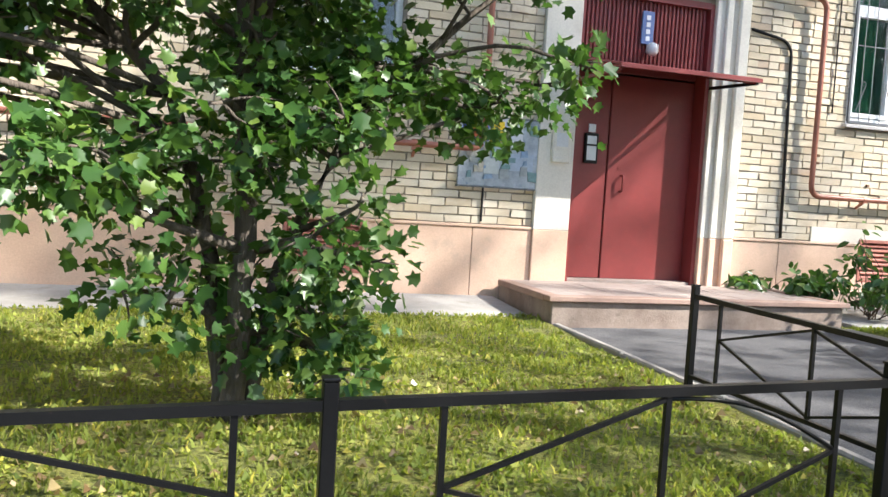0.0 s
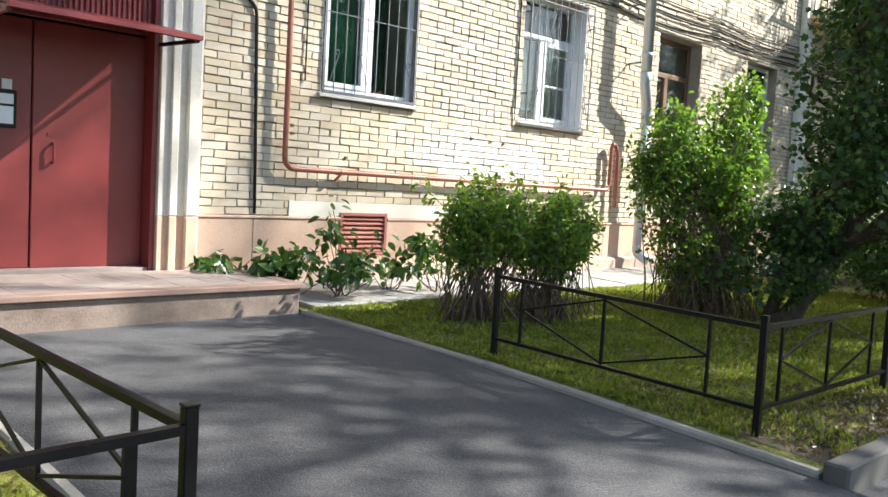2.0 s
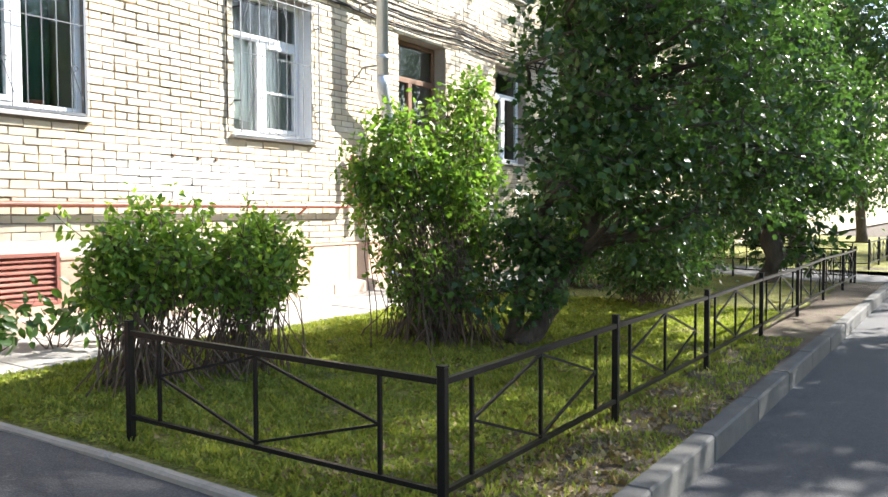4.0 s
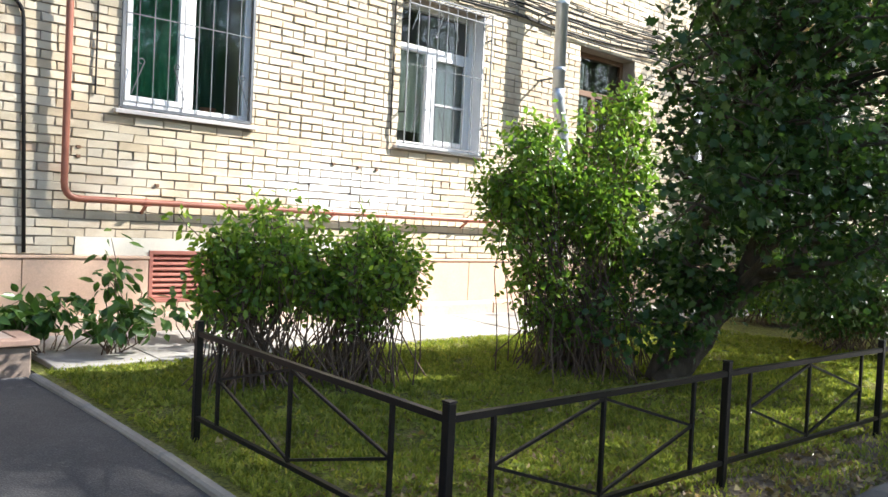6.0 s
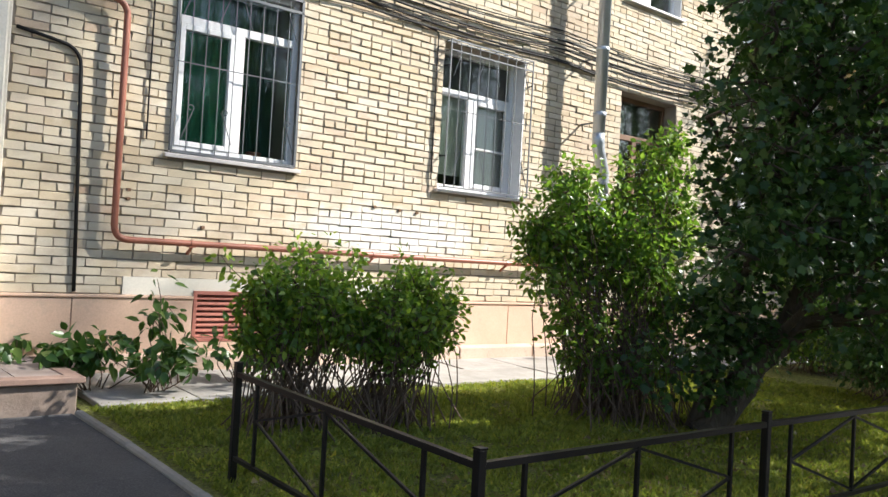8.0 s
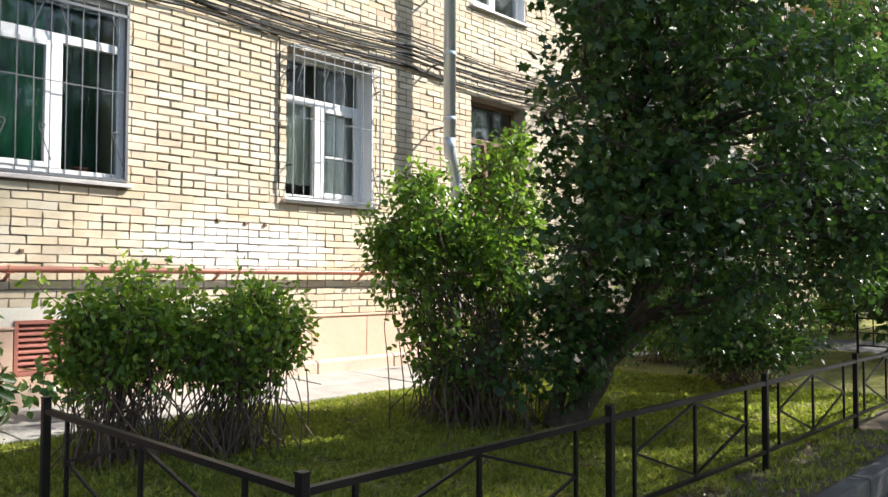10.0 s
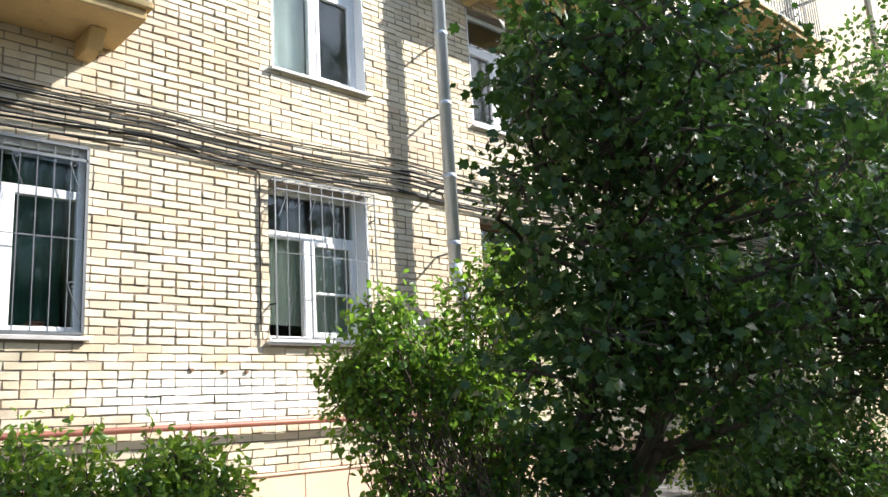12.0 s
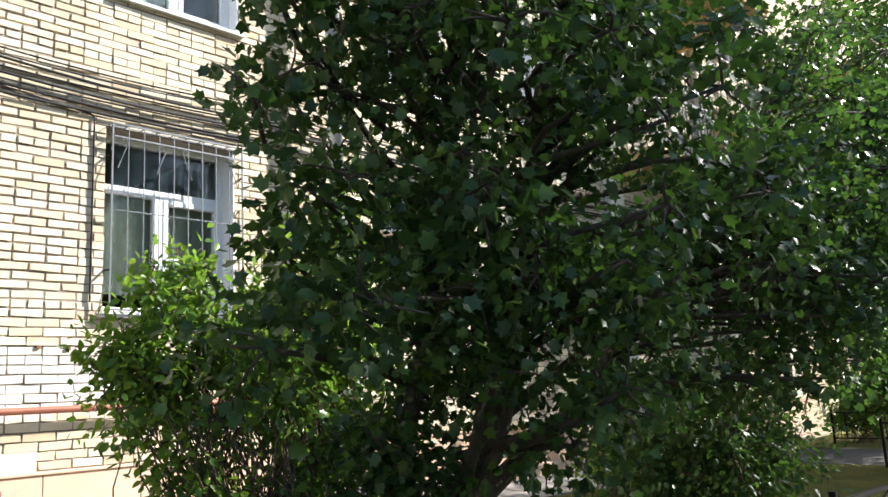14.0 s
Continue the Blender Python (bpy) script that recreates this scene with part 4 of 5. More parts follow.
def fence(pts, label, sub=None):
    """A low fence: posts at pts, and between them rails, three pickets and a rhombus of thin bars."""
    f = thing("fence", label, "fence", group="low lawn fences")
    H = 0.615
    base = [turf_z(x, y) for x, y in pts]
    for (x, y), z in zip(pts, base):
        post = part("post", Geo().box(x - 0.018, x + 0.018, y - 0.018, y + 0.018, z - 0.2, z + H), M_BLACK, f, bevel=0.003)
        part("cap", Geo().box(x - 0.020, x + 0.020, y - 0.020, y + 0.020, z + H, z + H + 0.008), M_BLACK, post, bevel=0.002)
    for (a, za), (b, zb) in zip(zip(pts, base), list(zip(pts, base))[1:]):
        A, B = Vector((*a, za)), Vector((*b, zb))
        d = (B - A).normalized()
        at = lambda s, h: A.lerp(B, s) + Vector((0, 0, h))
        e = 0.018 / (B - A).length
        top, low = H - 0.055, 0.13
        part("top_rail", Geo().bar(at(e, top), at(1 - e, top), 0.028, 0.025), M_BLACK, f)
        part("bottom_rail", Geo().bar(at(e, low), at(1 - e, low), 0.024, 0.020), M_BLACK, f)
        ss = (0.12, 0.47, 0.84) if (B - A).length > 1.0 else (0.25, 0.72)
        for s in ss:
            part("picket", Geo().bar(at(s, low + 0.011), at(s, top - 0.012), 0.016), M_BLACK, f)
        midh = (top + low) / 2 + 0.02
        rh = [(ss[0], midh), (ss[1], top - 0.02), (ss[-1], midh - 0.02), (ss[1], low + 0.02)] if len(ss) == 3 else [(ss[0], top - 0.2), (ss[1], top - 0.05), (ss[1], top - 0.05), (ss[0], top - 0.22)]
        if len(ss) == 3:
            for p, q in zip(rh, rh[1:] + rh[:1]):
                if p == rh[0] and abs(A.x - 2.61) < 0.01 and abs(A.y - 2.63) < 0.05:
                    bow = [at(*p).lerp(at(*q), i / 8) + Vector((0, 0, 0.05 * math.sin(math.pi * i / 8))) for i in range(9)]
                    part("brace", Geo().tube(bow, 0.007, 6), M_BLACK, f, "bent brace bar", smooth=True)
                else:
                    part("brace", Geo().bar(at(*p), at(*q), 0.012), M_BLACK, f)
        else:
            part("brace", Geo().bar(at(ss[0], low + 0.18), at(1 - e, top - 0.10), 0.012), M_BLACK, f)
            part("brace", Geo().bar(at(ss[0], low + 0.16), at(1 - e, low + 0.10), 0.012), M_BLACK, f)


FENCE = "low black painted metal fence with rhombus braces"
row_r = [(x, fence_y(x)) for x in (6.425, 8.2, 10.05, 11.9, 13.75, 15.6, 17.45, 18.9)]
fence([(6.425, 4.57)] + row_r, FENCE + " beside the lawn")
fence([(18.9, 4.4), (18.9, fence_y(18.9) + 0.06)], FENCE + " beside the far path")
fence([(22.3, 6.2), (22.3, 4.4), (22.3, 2.5), (24.1, 2.45), (25.9, 2.4), (27.7, 2.35)], FENCE + " beyond the far path")
row_l = [(3.13, 4.43), (3.256, fence_y(3.256)), (2.61, fence_y(2.61)), (0.885, fence_y(0.885)), (-0.84, fence_y(-0.84)), (-2.55, fence_y(-2.55)), (-4.3, fence_y(-4.3))]
fence(row_l, FENCE + " beside the lawn")

# ---- plants ----
LEAF_LOBED = np.array([(0, 0, 0), (0.42, 0.18, 0.06), (0.30, 0.45, 0.05), (0.46, 0.70, 0.08), (0.14, 0.72, 0.02), (0, 1.0, -0.06), (0, 0.5, -0.04), (-0.14, 0.72, 0.02), (-0.46, 0.70, 0.08), (-0.30, 0.45, 0.05), (-0.42, 0.18, 0.06)])
LOBED_FACES = [(0, 1, 2, 6), (2, 3, 4, 6), (4, 5, 6), (6, 5, 7), (6, 7, 8, 9), (0, 6, 9, 10)]
LEAF_OVAL = np.array([(0, 0, 0), (0.27, 0.28, 0.05), (0.24, 0.62, 0.05), (0, 1.0, -0.06), (0, 0.48, -0.04), (-0.24, 0.62, 0.05), (-0.27, 0.28, 0.05)])
OVAL_FACES = [(0, 1, 2, 4), (4, 2, 3), (4, 3, 5), (0, 4, 5, 6)]


def leaves(name, centres, radii, count, size, mat, parent, lobed=False, seed=1, hollow=0.45, squash=0.8, droop=0.35, floor=0.5):
    """Many small leaves gathered in clumps, most of them near the clumps' outsides."""
    r = np.random.default_rng(seed)
    centres, radii = np.array(centres, float), np.array(radii, float)
    prob = radii ** 1.7
    idx = r.choice(len(centres), count, p=prob / prob.sum())
    d = r.normal(size=(count, 3))
    d /= np.linalg.norm(d, axis=1)[:, None]
    rad = (hollow + (1.12 - hollow) * r.random(count) ** 0.7) * radii[idx] * (1 + r.exponential(0.2, count))
    pos = centres[idx] + d * rad[:, None] * np.array((1, 1, squash))
    pos[:, 2] = np.maximum(pos[:, 2], floor + r.random(count) * 0.3)
    tip = d * 0.8 + r.normal(size=(count, 3)) * 0.7
    tip[:, 2] -= droop
    tip /= np.linalg.norm(tip, axis=1)[:, None]
    nor = r.normal(size=(count, 3)) * 0.75 + d * 0.35 + np.array((0.15, -0.1, 0.75))
    side = np.cross(tip, nor)
    side /= np.linalg.norm(side, axis=1)[:, None]
    nor = np.cross(side, tip)
    s = size * r.uniform(0.6, 1.25, count)
    shape, faces = (LEAF_LOBED, LOBED_FACES) if lobed else (LEAF_OVAL, OVAL_FACES)
    v = pos[:, None, :] + s[:, None, None] * (shape[None, :, 0:1] * side[:, None, :] + shape[None, :, 1:2] * tip[:, None, :] + shape[None, :, 2:3] * nor[:, None, :])
    k = len(shape)
    me = bpy.data.meshes.new(name)
    loops = np.concatenate([np.array(f) for f in faces])
    sizes = np.array([len(f) for f in faces])
    nl = len(loops)
    me.vertices.add(count * k)
    me.vertices.foreach_set("co", v.reshape(-1))
    me.loops.add(count * nl)
    me.loops.foreach_set("vertex_index", (loops[None, :] + k * np.arange(count)[:, None]).reshape(-1).astype(np.int32))
    me.polygons.add(count * len(faces))
    starts = np.concatenate([[0], np.cumsum(sizes)[:-1]])
    me.polygons.foreach_set("loop_start", (starts[None, :] + nl * np.arange(count)[:, None]).reshape(-1).astype(np.int32))
    me.update(calc_edges=True)
    me.validate()
    me.materials.append(mat)
    ob = new(name, me)
    ob.parent = parent
    return ob


def clump_cloud(seed, shells, count, rmin, rmax):
    """Clump centres inside some ellipsoids (x, y, z, rx, ry, rz), kept towards the outside."""
    r = random.Random(seed)
    cs, rs = [], []
    vol = [s[3] * s[4] * s[5] for s in shells]
    while len(cs) < count:
        s = r.choices(shells, vol)[0]
        d = Vector((r.gauss(0, 1), r.gauss(0, 1), r.gauss(0, 1))).normalized() * r.uniform(0.35, 1.0)
        cs.append((s[0] + d.x * s[3], s[1] + d.y * s[4], s[2] + d.z * s[5]))
        rs.append(r.uniform(rmin, rmax))
    return cs, rs


def limb(g, a, b, ra, rb, r, wobble=0.12, n=7):
    """A bowed, uneven branch."""
    a, b = Vector(a), Vector(b)
    ln = (b - a).length
    off = Vector((r.gauss(0, 1), r.gauss(0, 1), abs(r.gauss(0, 1)) * 0.6)) * ln * wobble
    pts = []
    for i in range(n):
        s = i / (n - 1)
        p = a.lerp(b, s) + off * math.sin(math.pi * s) + Vector((r.gauss(0, 1), r.gauss(0, 1), 0)) * 0.012 * ln * (0 < i < n - 1)
        pts.append(p)
    g.tube(pts, [ra + (rb - ra) * (i / (n - 1)) ** 0.8 for i in range(n)], 7)
    return pts


def tree(name, label, trunks, shells, count, clumps, crange, size, mat, seed, lobed=False, hollow=0.35, squash=0.8, floor=0.5, twigs=True, category="tree"):
    r = random.Random(seed)
    t = thing(name, label, category)
    forks = []
    for tr in trunks:
        g = Geo()
        pts, radii = tr
        smooth_pts, rr = [], []
        for i in range(len(pts) - 1):
            for k in range(4):
                s = k / 4
                p = Vector(pts[i]).lerp(Vector(pts[i + 1]), s) + Vector((r.gauss(0, 1), r.gauss(0, 1), 0)) * radii[i] * 0.18
                smooth_pts.append(p)
                rr.append(radii[i] + (radii[i + 1] - radii[i]) * s)
        smooth_pts.append(Vector(pts[-1]))
        rr.append(radii[-1])
        rr[0] *= 1.35
        g.tube(smooth_pts, rr, 10)
        part("trunk", g, M_BARK, t, smooth=True)
        forks += list(zip(smooth_pts, rr))[3:]
    cs, rs = clump_cloud(seed + 1, shells, clumps, *crange)
    g = Geo()
    for c, cr in zip(cs, rs):
        c = Vector(c)
        p, pr = min(forks, key=lambda f: (f[0] - c).length + max(0, f[0].z - c.z) * 1.5 + r.random() * 0.5)
        limb(g, p, c, min(pr * 0.55, 0.05), 0.008, r)
        if twigs:
            for _ in range(4):
                e = c + Vector((r.gauss(0, 1), r.gauss(0, 1), r.gauss(0, 0.8))).normalized() * cr * 0.95
                limb(g, c, e, 0.008, 0.003, r, 0.1, 4)
    part("branchwork", g, M_BARK, t, smooth=True, kind="stuff")
    tagged(leaves("crown", cs, rs, count, size, mat, t, lobed, seed + 2, hollow, squash, floor=floor), kind="")
    return t


def shrub(label, stems, top, shells, count, clumps, crange, size, mat, seed, lobed=False, floor=0.6, shoots=16):
    """A shrub: many thin stems rising from one foot into a leafy head."""
    r = random.Random(seed)
    s = thing("shrub", label, "shrub")
    cs, rs = clump_cloud(seed + 1, shells, clumps, *crange)
    g = Geo()
    (x, y, spread_) = stems
    z = lawn_z(x, y)
    for c, cr in zip(cs, rs):
        a = Vector((x + r.gauss(0, spread_), y + r.gauss(0, spread_), z - 0.03))
        limb(g, a, c, r.uniform(0.005, 0.008), 0.003, r, 0.05, 6)
        for _ in range(3):
            e = Vector(c) + Vector((r.gauss(0, 1), r.gauss(0, 1), r.gauss(0, 1))).normalized() * cr
            limb(g, c, e, 0.005, 0.002, r, 0.1, 4)
    for _ in range(shoots):
        k = r.randrange(clumps)
        a = Vector(cs[k])
        b = a + Vector((r.gauss(0, 0.10), r.gauss(0, 0.10), r.uniform(0.16, 0.32)))
        limb(g, a, b, 0.004, 0.002, r, 0.08, 5)
        for q in (0.5, 0.75, 1.0):
            cs.append(tuple(a.lerp(b, q)))
            rs.append(0.05)
    part("branchwork", g, M_STEM, s, "thin brown stems", smooth=True, kind="stuff")
    leaves("foliage", cs, rs, count, size, mat, s, lobed, seed + 2, 0.2, 1.0, floor=floor)
    return s


# the maple beside the entrance lawn
tree("tree", "leafy young maple with several dark stems on the lawn",
     [([(0.75, 4.20, 0.40), (0.76, 4.2, 1.0), (0.78, 4.2, 1.7), (0.80, 4.2, 2.3), (1.0, 4.3, 3.2), (1.25, 4.4, 4.4)], [0.054, 0.05, 0.045, 0.038, 0.026, 0.012]),
      ([(0.70, 4.27, 0.40), (0.64, 4.3, 1.1), (0.46, 4.3, 1.8), (-0.25, 4.25, 2.5), (-0.7, 4.2, 3.4)], [0.038, 0.034, 0.030, 0.022, 0.010]),
      ([(0.81, 4.25, 0.40), (0.92, 4.3, 1.1), (1.2, 4.3, 1.75), (1.75, 4.35, 2.3), (2.2, 4.4, 2.7)], [0.04, 0.034, 0.026, 0.016, 0.008]),
      ([(0.74, 4.2, 1.7), (0.70, 4.15, 2.4), (0.55, 4.1, 3.3), (0.45, 4.1, 4.4)], [0.04, 0.035, 0.025, 0.010])],
     [(0.3, 4.2, 3.2, 1.8, 1.2, 1.4), (-0.6, 4.1, 2.0, 1.2, 0.8, 0.9), (1.5, 4.3, 2.7, 1.0, 0.7, 0.7), (1.85, 4.35, 2.05, 0.55, 0.45, 0.5), (0.75, 4.2, 1.4, 0.75, 0.55, 0.7), (0.95, 4.1, 0.8, 0.4, 0.3, 0.3), (1.1, 4.0, 0.75, 0.42, 0.34, 0.28), (0.85, 4.05, 1.15, 0.5, 0.42, 0.4), (0.95, 4.05, 0.9, 0.4, 0.34, 0.3), (0.0, 3.75, 2.4, 0.6, 0.4, 0.5), (-0.1, 3.8, 3.0, 0.7, 0.45, 0.5), (0.9, 4.2, 2.1, 0.7, 0.5, 0.6)],
     22500, 225, (0.12, 0.26), 0.072, M_LEAF_MAPLE, 21, lobed=True)
# the large dark tree on the other lawn
tree("tree", "large dense dark green tree leaning over the lawn",
     [([(10.25, 4.30, 0.40), (10.45, 4.1, 0.8), (10.7, 3.8, 1.5), (10.8, 3.6, 2.4), (10.8, 3.4, 3.4), (10.85, 3.3, 4.5)], [0.11, 0.10, 0.08, 0.06, 0.04, 0.015]),
      ([(10.3, 4.4, 0.40), (10.38, 4.3, 1.2), (10.4, 3.9, 2.2), (10.3, 3.6, 3.3), (10.3, 3.4, 4.2)], [0.07, 0.055, 0.045, 0.03, 0.012]),
      ([(10.55, 4.0, 1.0), (11.4, 3.7, 1.6), (12.4, 3.7, 2.5), (13.4, 3.6, 3.3)], [0.06, 0.045, 0.035, 0.015])],
     [(10.3, 3.1, 3.25, 1.45, 0.95, 1.5), (10.3, 3.4, 2.0, 0.95, 0.8, 0.7), (10.0, 4.1, 1.1, 0.5, 0.45, 0.45), (10.75, 3.7, 1.6, 0.4, 0.35, 0.35), (10.5, 4.2, 1.42, 0.52, 0.4, 0.5), (9.05, 3.2, 2.5, 0.4, 0.45, 0.8), (8.78, 3.15, 3.0, 0.25, 0.3, 0.4), (12.1, 3.0, 2.3, 1.3, 0.9, 0.95), (13.4, 2.9, 2.5, 1.2, 0.9, 0.95), (14.4, 3.0, 3.4, 1.1, 0.9, 1.5), (8.95, 3.15, 3.3, 0.45, 0.5, 0.75)],
     37500, 350, (0.11, 0.29), 0.063, M_LEAF_DARK, 33, lobed=True, floor=0.6)
# shrubs
shrub("low round shrub with bare lower stems on the lawn", (7.3, 5.62, 0.2), 1.9, [(7.34, 5.6, 1.30, 0.40, 0.36, 0.30), (7.42, 5.6, 1.60, 0.14, 0.14, 0.15), (7.05, 5.62, 1.38, 0.15, 0.14, 0.24), (7.1, 5.62, 1.08, 0.2, 0.2, 0.22), (7.68, 5.55, 1.22, 0.18, 0.2, 0.24)], 4700, 120, (0.06, 0.15), 0.056, M_LEAF_MID, 41, floor=0.80)
shrub("low wide shrub with bare lower stems on the lawn", (8.02, 5.48, 0.2), 1.8, [(8.02, 5.45, 1.27, 0.46, 0.40, 0.28), (8.38, 5.45, 1.25, 0.27, 0.26, 0.24), (8.26, 5.45, 1.48, 0.18, 0.16, 0.11), (8.05, 5.45, 1.0, 0.42, 0.34, 0.18), (8.55, 5.45, 1.08, 0.14, 0.14, 0.14)], 5200, 130, (0.06, 0.15), 0.056, M_LEAF_MID, 43, floor=0.76)
shrub("tall bright green lilac shrub beside the big tree", (10.0, 5.0, 0.28), 2.9, [(9.6, 5.22, 1.95, 0.40, 0.44, 0.46), (9.55, 5.22, 2.40, 0.18, 0.2, 0.22), (9.46, 5.2, 1.72, 0.28, 0.34, 0.34), (9.6, 5.1, 1.25, 0.38, 0.36, 0.42), (9.78, 5.0, 0.85, 0.32, 0.32, 0.34), (10.55, 5.05, 2.25, 0.44, 0.4, 0.5), (10.62, 5.05, 2.66, 0.2, 0.2, 0.2), (10.4, 5.0, 1.6, 0.52, 0.4, 0.5), (10.3, 4.85, 1.0, 0.42, 0.34, 0.4), (9.98, 5.0, 1.85, 0.40, 0.36, 0.45)], 13500, 230, (0.07, 0.19), 0.062, M_LEAF_LIME, 45, floor=0.5, shoots=34)
shrub("dark dense shrub under the trees", (13.9, 4.3, 0.25), 1.7, [(13.9, 4.3, 1.1, 0.9, 0.7, 0.62)], 9000, 60, (0.2, 0.34), 0.065, M_LEAF_DARK, 47)
shrub("round bright shrub beyond the far path", (22.9, 5.9, 0.15), 1.5, [(22.9, 5.9, 1.0, 0.6, 0.6, 0.48)], 4500, 40, (0.14, 0.24), 0.065, M_LEAF_MID, 49)
shrub("bushy green shrub near the house wall", (15.4, 6.0, 0.2), 1.6, [(15.4, 6.0, 1.2, 0.7, 0.6, 0.7)], 4500, 40, (0.18, 0.3), 0.07, M_LEAF_MID, 51)


def broad_plant(label, x, y, h, n, seed, per=11, spread_=0.22):
    """A weed with a few bent stems and large drooping leaves."""
    r = random.Random(seed)
    p = thing("weed", label, "plant")
    z = lawn_z(x, y)
    cs, rs = [], []
    for i in range(n):
        e = Vector((x + r.gauss(0, spread_), y + r.gauss(0, 0.12), z + h * r.uniform(0.35, 1.0)))
        g = Geo()
        limb(g, (x + r.gauss(0, 0.05), y + r.gauss(0, 0.05), z - 0.02), e, 0.006, 0.003, r, 0.15, 6)
        part("stem", g, M_STEM, p, smooth=True)
        cs.append(tuple(e))
        rs.append(0.10)
    leaves("foliage", cs, rs, int(n * per * 1.3), 0.115, M_LEAF_MAPLE, p, False, seed, 0.2, 0.8, 0.7, 0.55)


broad_plant("broad-leaved weeds beside the entrance platform", 6.45, 7.2, 0.44, 12, 61)
broad_plant("broad-leaved weeds along the house wall", 6.85, 7.0, 0.42, 13, 62, 12, 0.25)
broad_plant("tall thin sapling before the cellar vent", 7.05, 7.25, 0.95, 6, 63, 6, 0.14)
broad_plant("broad-leaved weeds beside the door frame", 6.1, 7.62, 0.42, 8, 64)
broad_plant("broad-leaved weeds beneath the cellar vent", 8.15, 7.0, 0.55, 12, 65, 12, 0.25)
broad_plant("leggy weeds growing before the cellar vent", 7.65, 7.2, 0.5, 8, 66, 9, 0.22)

# trees further along the house, and unseen ones beyond the road for shade and reflections
def street_tree(x, y, h, r0, count, seed, mat=M_LEAF_DARK, size=0.16, low=0.3, label="tall dark green street tree, unseen, placed for shade and reflections", clumps=80):
    tree("tree", label, [([(x, y, 0.1), (x + 0.1, y, h * 0.3), (x - 0.1, y + 0.1, h * 0.6), (x, y, h * 0.9)], [0.2, 0.16, 0.11, 0.03])],
         [(x, y, h * (0.5 + low / 2), r0, r0, h * (0.5 - low / 2)), (x + 0.5 * r0, y, h * (low + 0.2), r0 * 0.8, r0 * 0.8, h * 0.2)], count, clumps, (r0 * 0.16, r0 * 0.32), size, mat, seed, twigs=False)


street_tree(18.2, 3.7, 5.6, 1.5, 8000, 71, low=0.12, label="slender green tree on the lawn beyond")
street_tree(24.5, 4.2, 12.0, 3.0, 19000, 72, low=0.1, clumps=120, label="green tree beyond the far path")
street_tree(31.0, 1.0, 9.0, 2.8, 9000, 73, low=0.1, label="green tree farther along the road")
street_tree(38.0, 4.0, 10.0, 3.2, 9000, 74, low=0.08, label="green tree at the end of the road")
street_tree(14.5, -3.5, 15.0, 2.8, 4300, 75, clumps=38)
# Out of view; crown lifted so its shade falls on door and left wall.
street_tree(26.6, -6.5, 26.0, 2.9, 7700, 81, low=0.80, clumps=53)
street_tree(19.5, -4.5, 14.5, 3.0, 3200, 76, clumps=27)
street_tree(22.5, -6.5, 24.0, 3.2, 3400, 77, clumps=26)
# Added out of view to darken the foliage of the slender lawn tree.
street_tree(27.5, -2.4, 13.0, 3.0, 9000, 84, low=0.5, clumps=75)
# Unseen shade caster for the right part of the road and kerb.
street_tree(16.0, -2.3, 7.8, 2.1, 8500, 83, low=0.36, clumps=75, label="small unseen tree beyond the road, added to shade road and kerb")
# Out of view; these give the window glass something green to mirror.
street_tree(11.5, -6.5, 11.0, 3.2, 12000, 78, low=0.15)
street_tree(17.5, -8.5, 11.0, 3.2, 12000, 82, low=0.15)
street_tree(2.0, -7.5, 12.0, 3.2, 9000, 79)
street_tree(-6.0, 4.5, 7.5, 2.2, 9000, 80, low=0.25, label="green tree on the lawn")

# Unseen caster: a sparse crown on the sun line to plinth and pavement.
tree("tree", "very tall unseen tree added to shade the plinth by the entrance", [([(29.6, -6.5, 0.1), (29.7, -6.5, 8.0), (29.5, -6.4, 15.0), (29.6, -6.5, 21.5)], [0.2, 0.15, 0.09, 0.03])],
     [(29.6, -6.5, 21.2, 1.5, 1.0, 1.4)], 800, 10, (0.3, 0.55), 0.16, M_LEAF_DARK, 86, twigs=False)

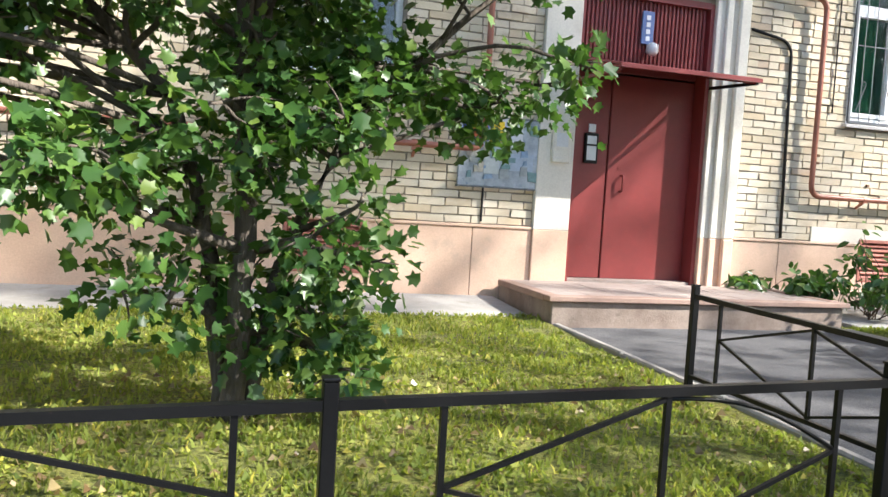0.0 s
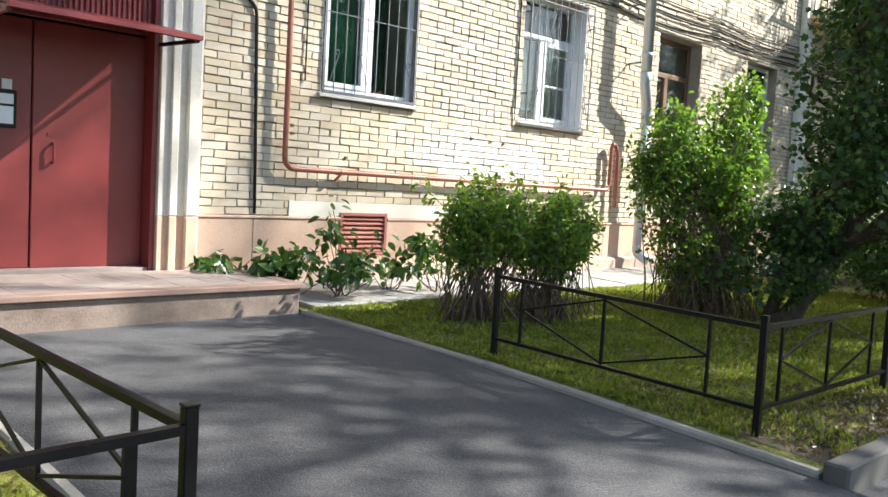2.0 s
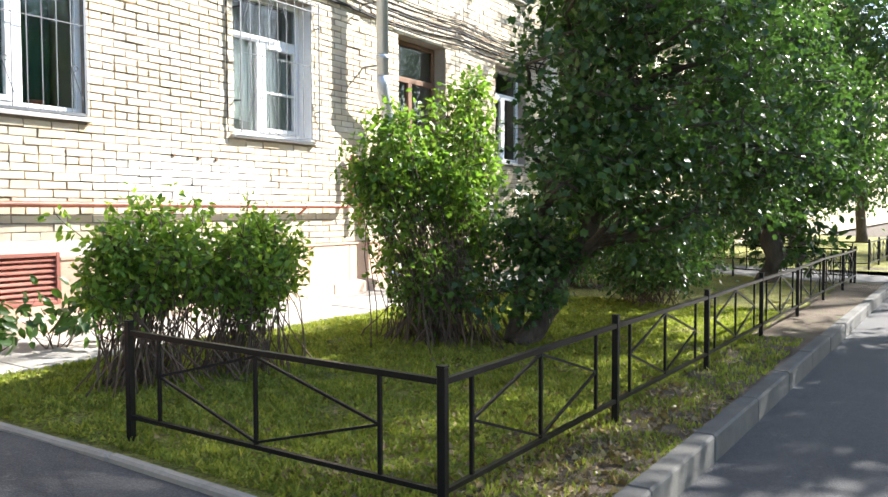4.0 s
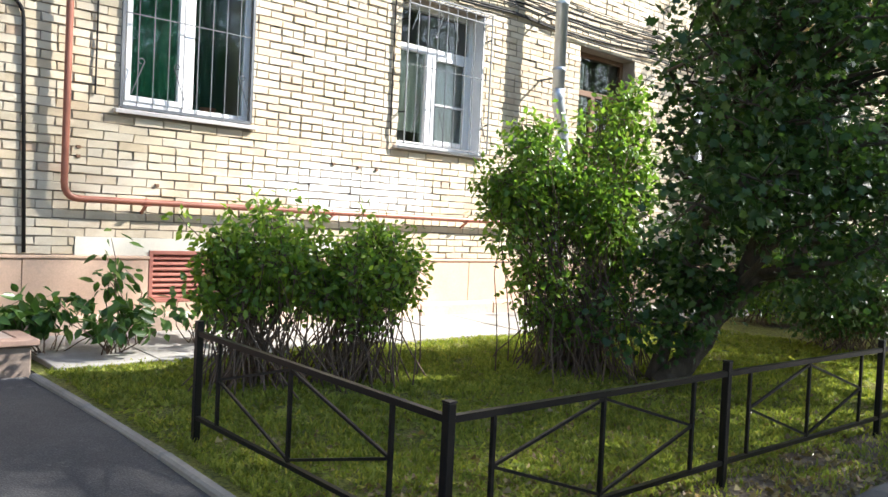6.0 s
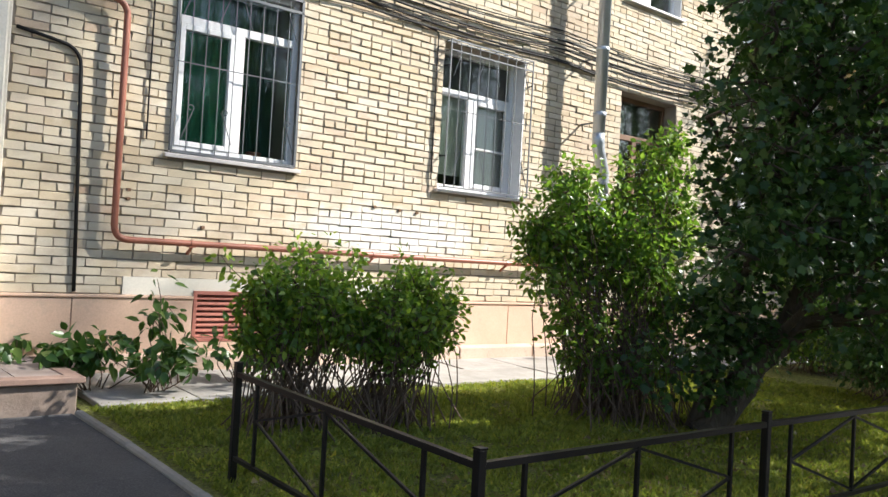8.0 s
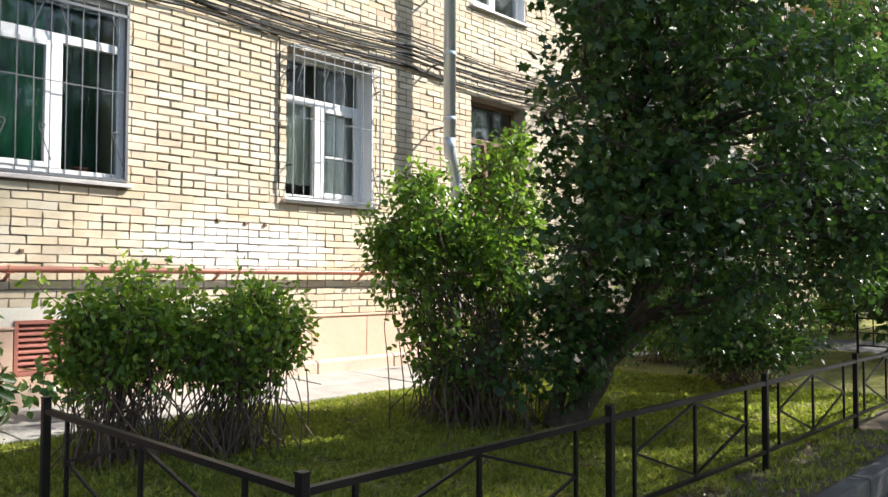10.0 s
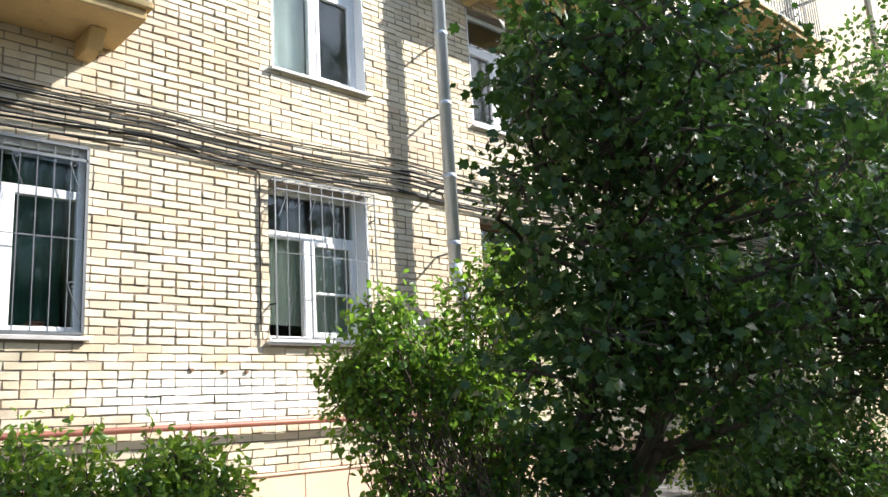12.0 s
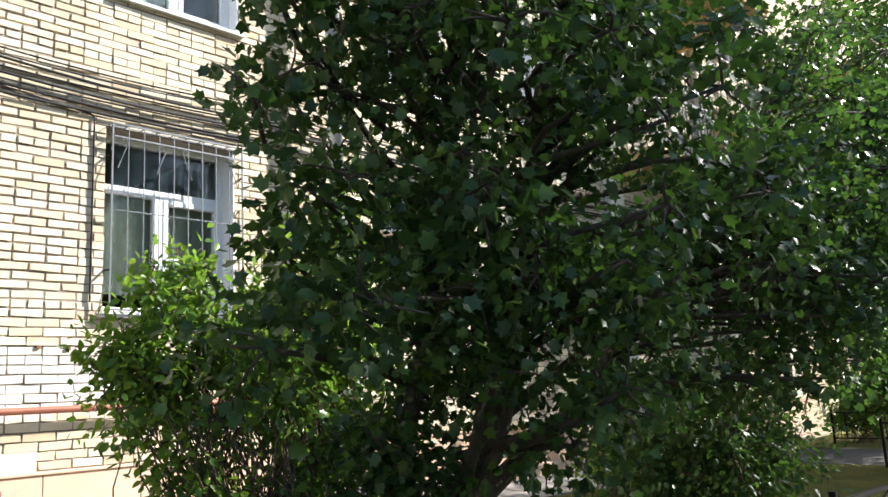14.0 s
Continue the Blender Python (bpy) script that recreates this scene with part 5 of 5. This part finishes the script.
# grass and fallen leaves
def tufts(name, label, areas, count, size, mat, seed, flat=False, dry=False):
    r = np.random.default_rng(seed)
    g = Geo()
    for _ in range(count):
        x0, x1, y0, y1 = areas[r.integers(len(areas))]
        x, y = r.uniform(x0, x1), r.uniform(y0, y1)
        if not dry and noise.noise((x * 2.6, y * 2.6, seed)) + 0.6 * noise.noise((x * 9.0, y * 9.0, seed)) + r.normal(0, 0.18) < -0.08:
            continue
        z = lawn_z(x, y)
        k = len(g.v)
        a, h = r.uniform(0, 6.283), size * r.uniform(0.5, 1.3)
        c, s = math.cos(a), math.sin(a)
        if flat:
            t = r.uniform(-0.7, 0.7)
            g.v += [(x, y, z + 0.012), (x + c * h * 0.5 - s * h * 0.3, y + s * h * 0.5 + c * h * 0.3, z + 0.014 + abs(t) * h), (x + c * h, y + s * h, z + 0.012), (x + c * h * 0.5 + s * h * 0.3, y + s * h * 0.5 - c * h * 0.3, z + 0.014)]
            g.f.append((k, k + 1, k + 2, k + 3))
        else:
            w = h * 0.16
            lx, ly = r.normal(0, 0.5, 2) * h
            g.v += [(x - s * w, y + c * w, z - 0.005), (x + s * w, y - c * w, z - 0.005), (x + lx * 0.4 + s * w * 0.7, y + ly * 0.4 - c * w * 0.7, z + h * 0.6), (x + lx * 0.4 - s * w * 0.7, y + ly * 0.4 + c * w * 0.7, z + h * 0.6), (x + lx, y + ly, z + h)]
            g.f += [(k, k + 1, k + 2, k + 3), (k + 3, k + 2, k + 4)]
    me = bpy.data.meshes.new(name)
    me.from_pydata(g.v, [], g.f)
    me.materials.append(mat)
    tagged(new(name, me), label, "grass" if not flat else "fallen leaves", kind="stuff")


GRASS_AREAS = [(-2.5, 3.25, 2.05, 6.95), (6.3, 9.5, 2.74, 6.7), (9.5, 14, 2.7, 6.6)]
tufts("grass", "short sparse yellowish green grass blades", GRASS_AREAS, 150000, 0.036, M_BLADE, 3)
tufts("clover", "small clover leaves spread over the lawn", GRASS_AREAS, 95000, 0.030, M_BLADE, 6, True)
tufts("lawn_weeds", "broad green weed leaves in the lawn", GRASS_AREAS, 8000, 0.048, M_BLADE, 8, True)
strip = Geo()
sx = spread(6.35, 19.0, 0.3)
for j in range(4):
    for x in sx:
        ya = kerb_y(x) + 0.12
        yb = fence_y(x) + 0.3 * noise.noise((x * 1.3, 0, 5)) + 0.14
        y = ya + (yb - ya) * j / 3
        strip.v.append((x, y, lawn_z(x, y) + 0.006))
strip.f = [(j * len(sx) + i, j * len(sx) + i + 1, (j + 1) * len(sx) + i + 1, (j + 1) * len(sx) + i) for j in range(3) for i in range(len(sx) - 1)]
tufts("strip_grass", "sparse grass on the bare strip beside the kerb", [(6.4, 12.0, 2.2, 2.75)], 9000, 0.036, M_BLADE, 12)
tagged(part("soil_strip", strip, M_STRIP, smooth=True), "bare brown soil between the fence and the kerb", "soil", kind="structure")
tufts("fallen_leaves", "dry brown leaves lying on the lawn", [(6.4, 11, 2.25, 4.5), (0, 3.2, 2.3, 5), (6.4, 9.5, 2.2, 2.9), (6.4, 8, 2.3, 3.6)], 4200, 0.040, M_DEADLEAF, 4, True, True)

# ---- bricks, last ----
COURSE, LONG, HEAD, JOINT = 0.0765, 0.262, 0.131, 0.0135


def brick_rows():
    """Every brick as x0, x1, z0, z1, row by row: five rows of stretchers and one of headers, cut at the openings."""
    r = random.Random(9)
    row, z = 0, PLINTH_TOP + 0.004
    while z < BRICK_TOP:
        head = row % 6 == 5
        step = HEAD if head else LONG
        x = WALL_X0 + (0.0 if head else (row % 2) * LONG / 2)
        holes = [h for h in OPENINGS if h[2] < z + COURSE - 0.012 and h[3] > z + 0.012]
        holes += [(3.62, 5.86, 0, 5)] if z < 4.05 else []
        holes += [(6.86, 9.8, 0, 1.38)] if z < 1.37 else []
        while x < WALL_X1:
            spans = [(x, x + step)]
            for h in holes:
                spans = [q for a, b in spans for q in ((a, min(b, h[0])), (max(a, h[1]), b)) if q[1] - q[0] > 0.03]
            for a, b in spans:
                yield a + JOINT / 2, b - JOINT / 2, z + JOINT / 2, z + COURSE - JOINT / 2, r.uniform(0.005, 0.019)
            x += step
        row, z = row + 1, z + COURSE


rest = Geo()
whole = {}
made = 0
for a, b, c, d, out in brick_rows():
    if made < 300 and 8.6 < a < 10.05 and 2.4 < c < 6.5:
        key = (round(b - a, 3), rng.randrange(6))
        if key not in whole:
            w, h = key[0] / 2, (d - c) / 2
            whole[key] = make_mesh("brick", Geo().hexa([(i * (w - (0.004 if y < 0 else 0)) + rng.uniform(-0.004, 0.004), y, k * (h - (0.004 if y < 0 else 0)) + rng.uniform(-0.0045, 0.0045)) for k in (-1, 1) for y in (-0.012, 0.006) for i in (-1, 1)]), M_BRICK)
        ob = new("brick", whole[key])
        ob.parent = wall
        ob.location = ((a + b) / 2, WALL + 0.012 - out, (c + d) / 2)
        ob.rotation_euler = (0, rng.uniform(-0.008, 0.008), rng.uniform(-0.006, 0.006))
        made += 1
    else:
        j = [rng.uniform(-0.0055, 0.0055) for _ in range(8)]
        rest.hexa([(x + j[i], WALL - out + j[7 - i] * 0.6 if i % 4 < 2 else WALL + 0.004, z + j[(i * 3) % 8]) for i, (x, z) in enumerate([(a, c), (b, c), (a, c), (b, c), (a, d), (b, d), (a, d), (b, d)])])
me = bpy.data.meshes.new("bricks")
me.from_pydata(rest.v, [], rest.f)
me.materials.append(M_BRICK)
ob = new("bricks", me)
ob.parent = wall
tagged(ob, "yellow bricks in even courses", kind="stuff")
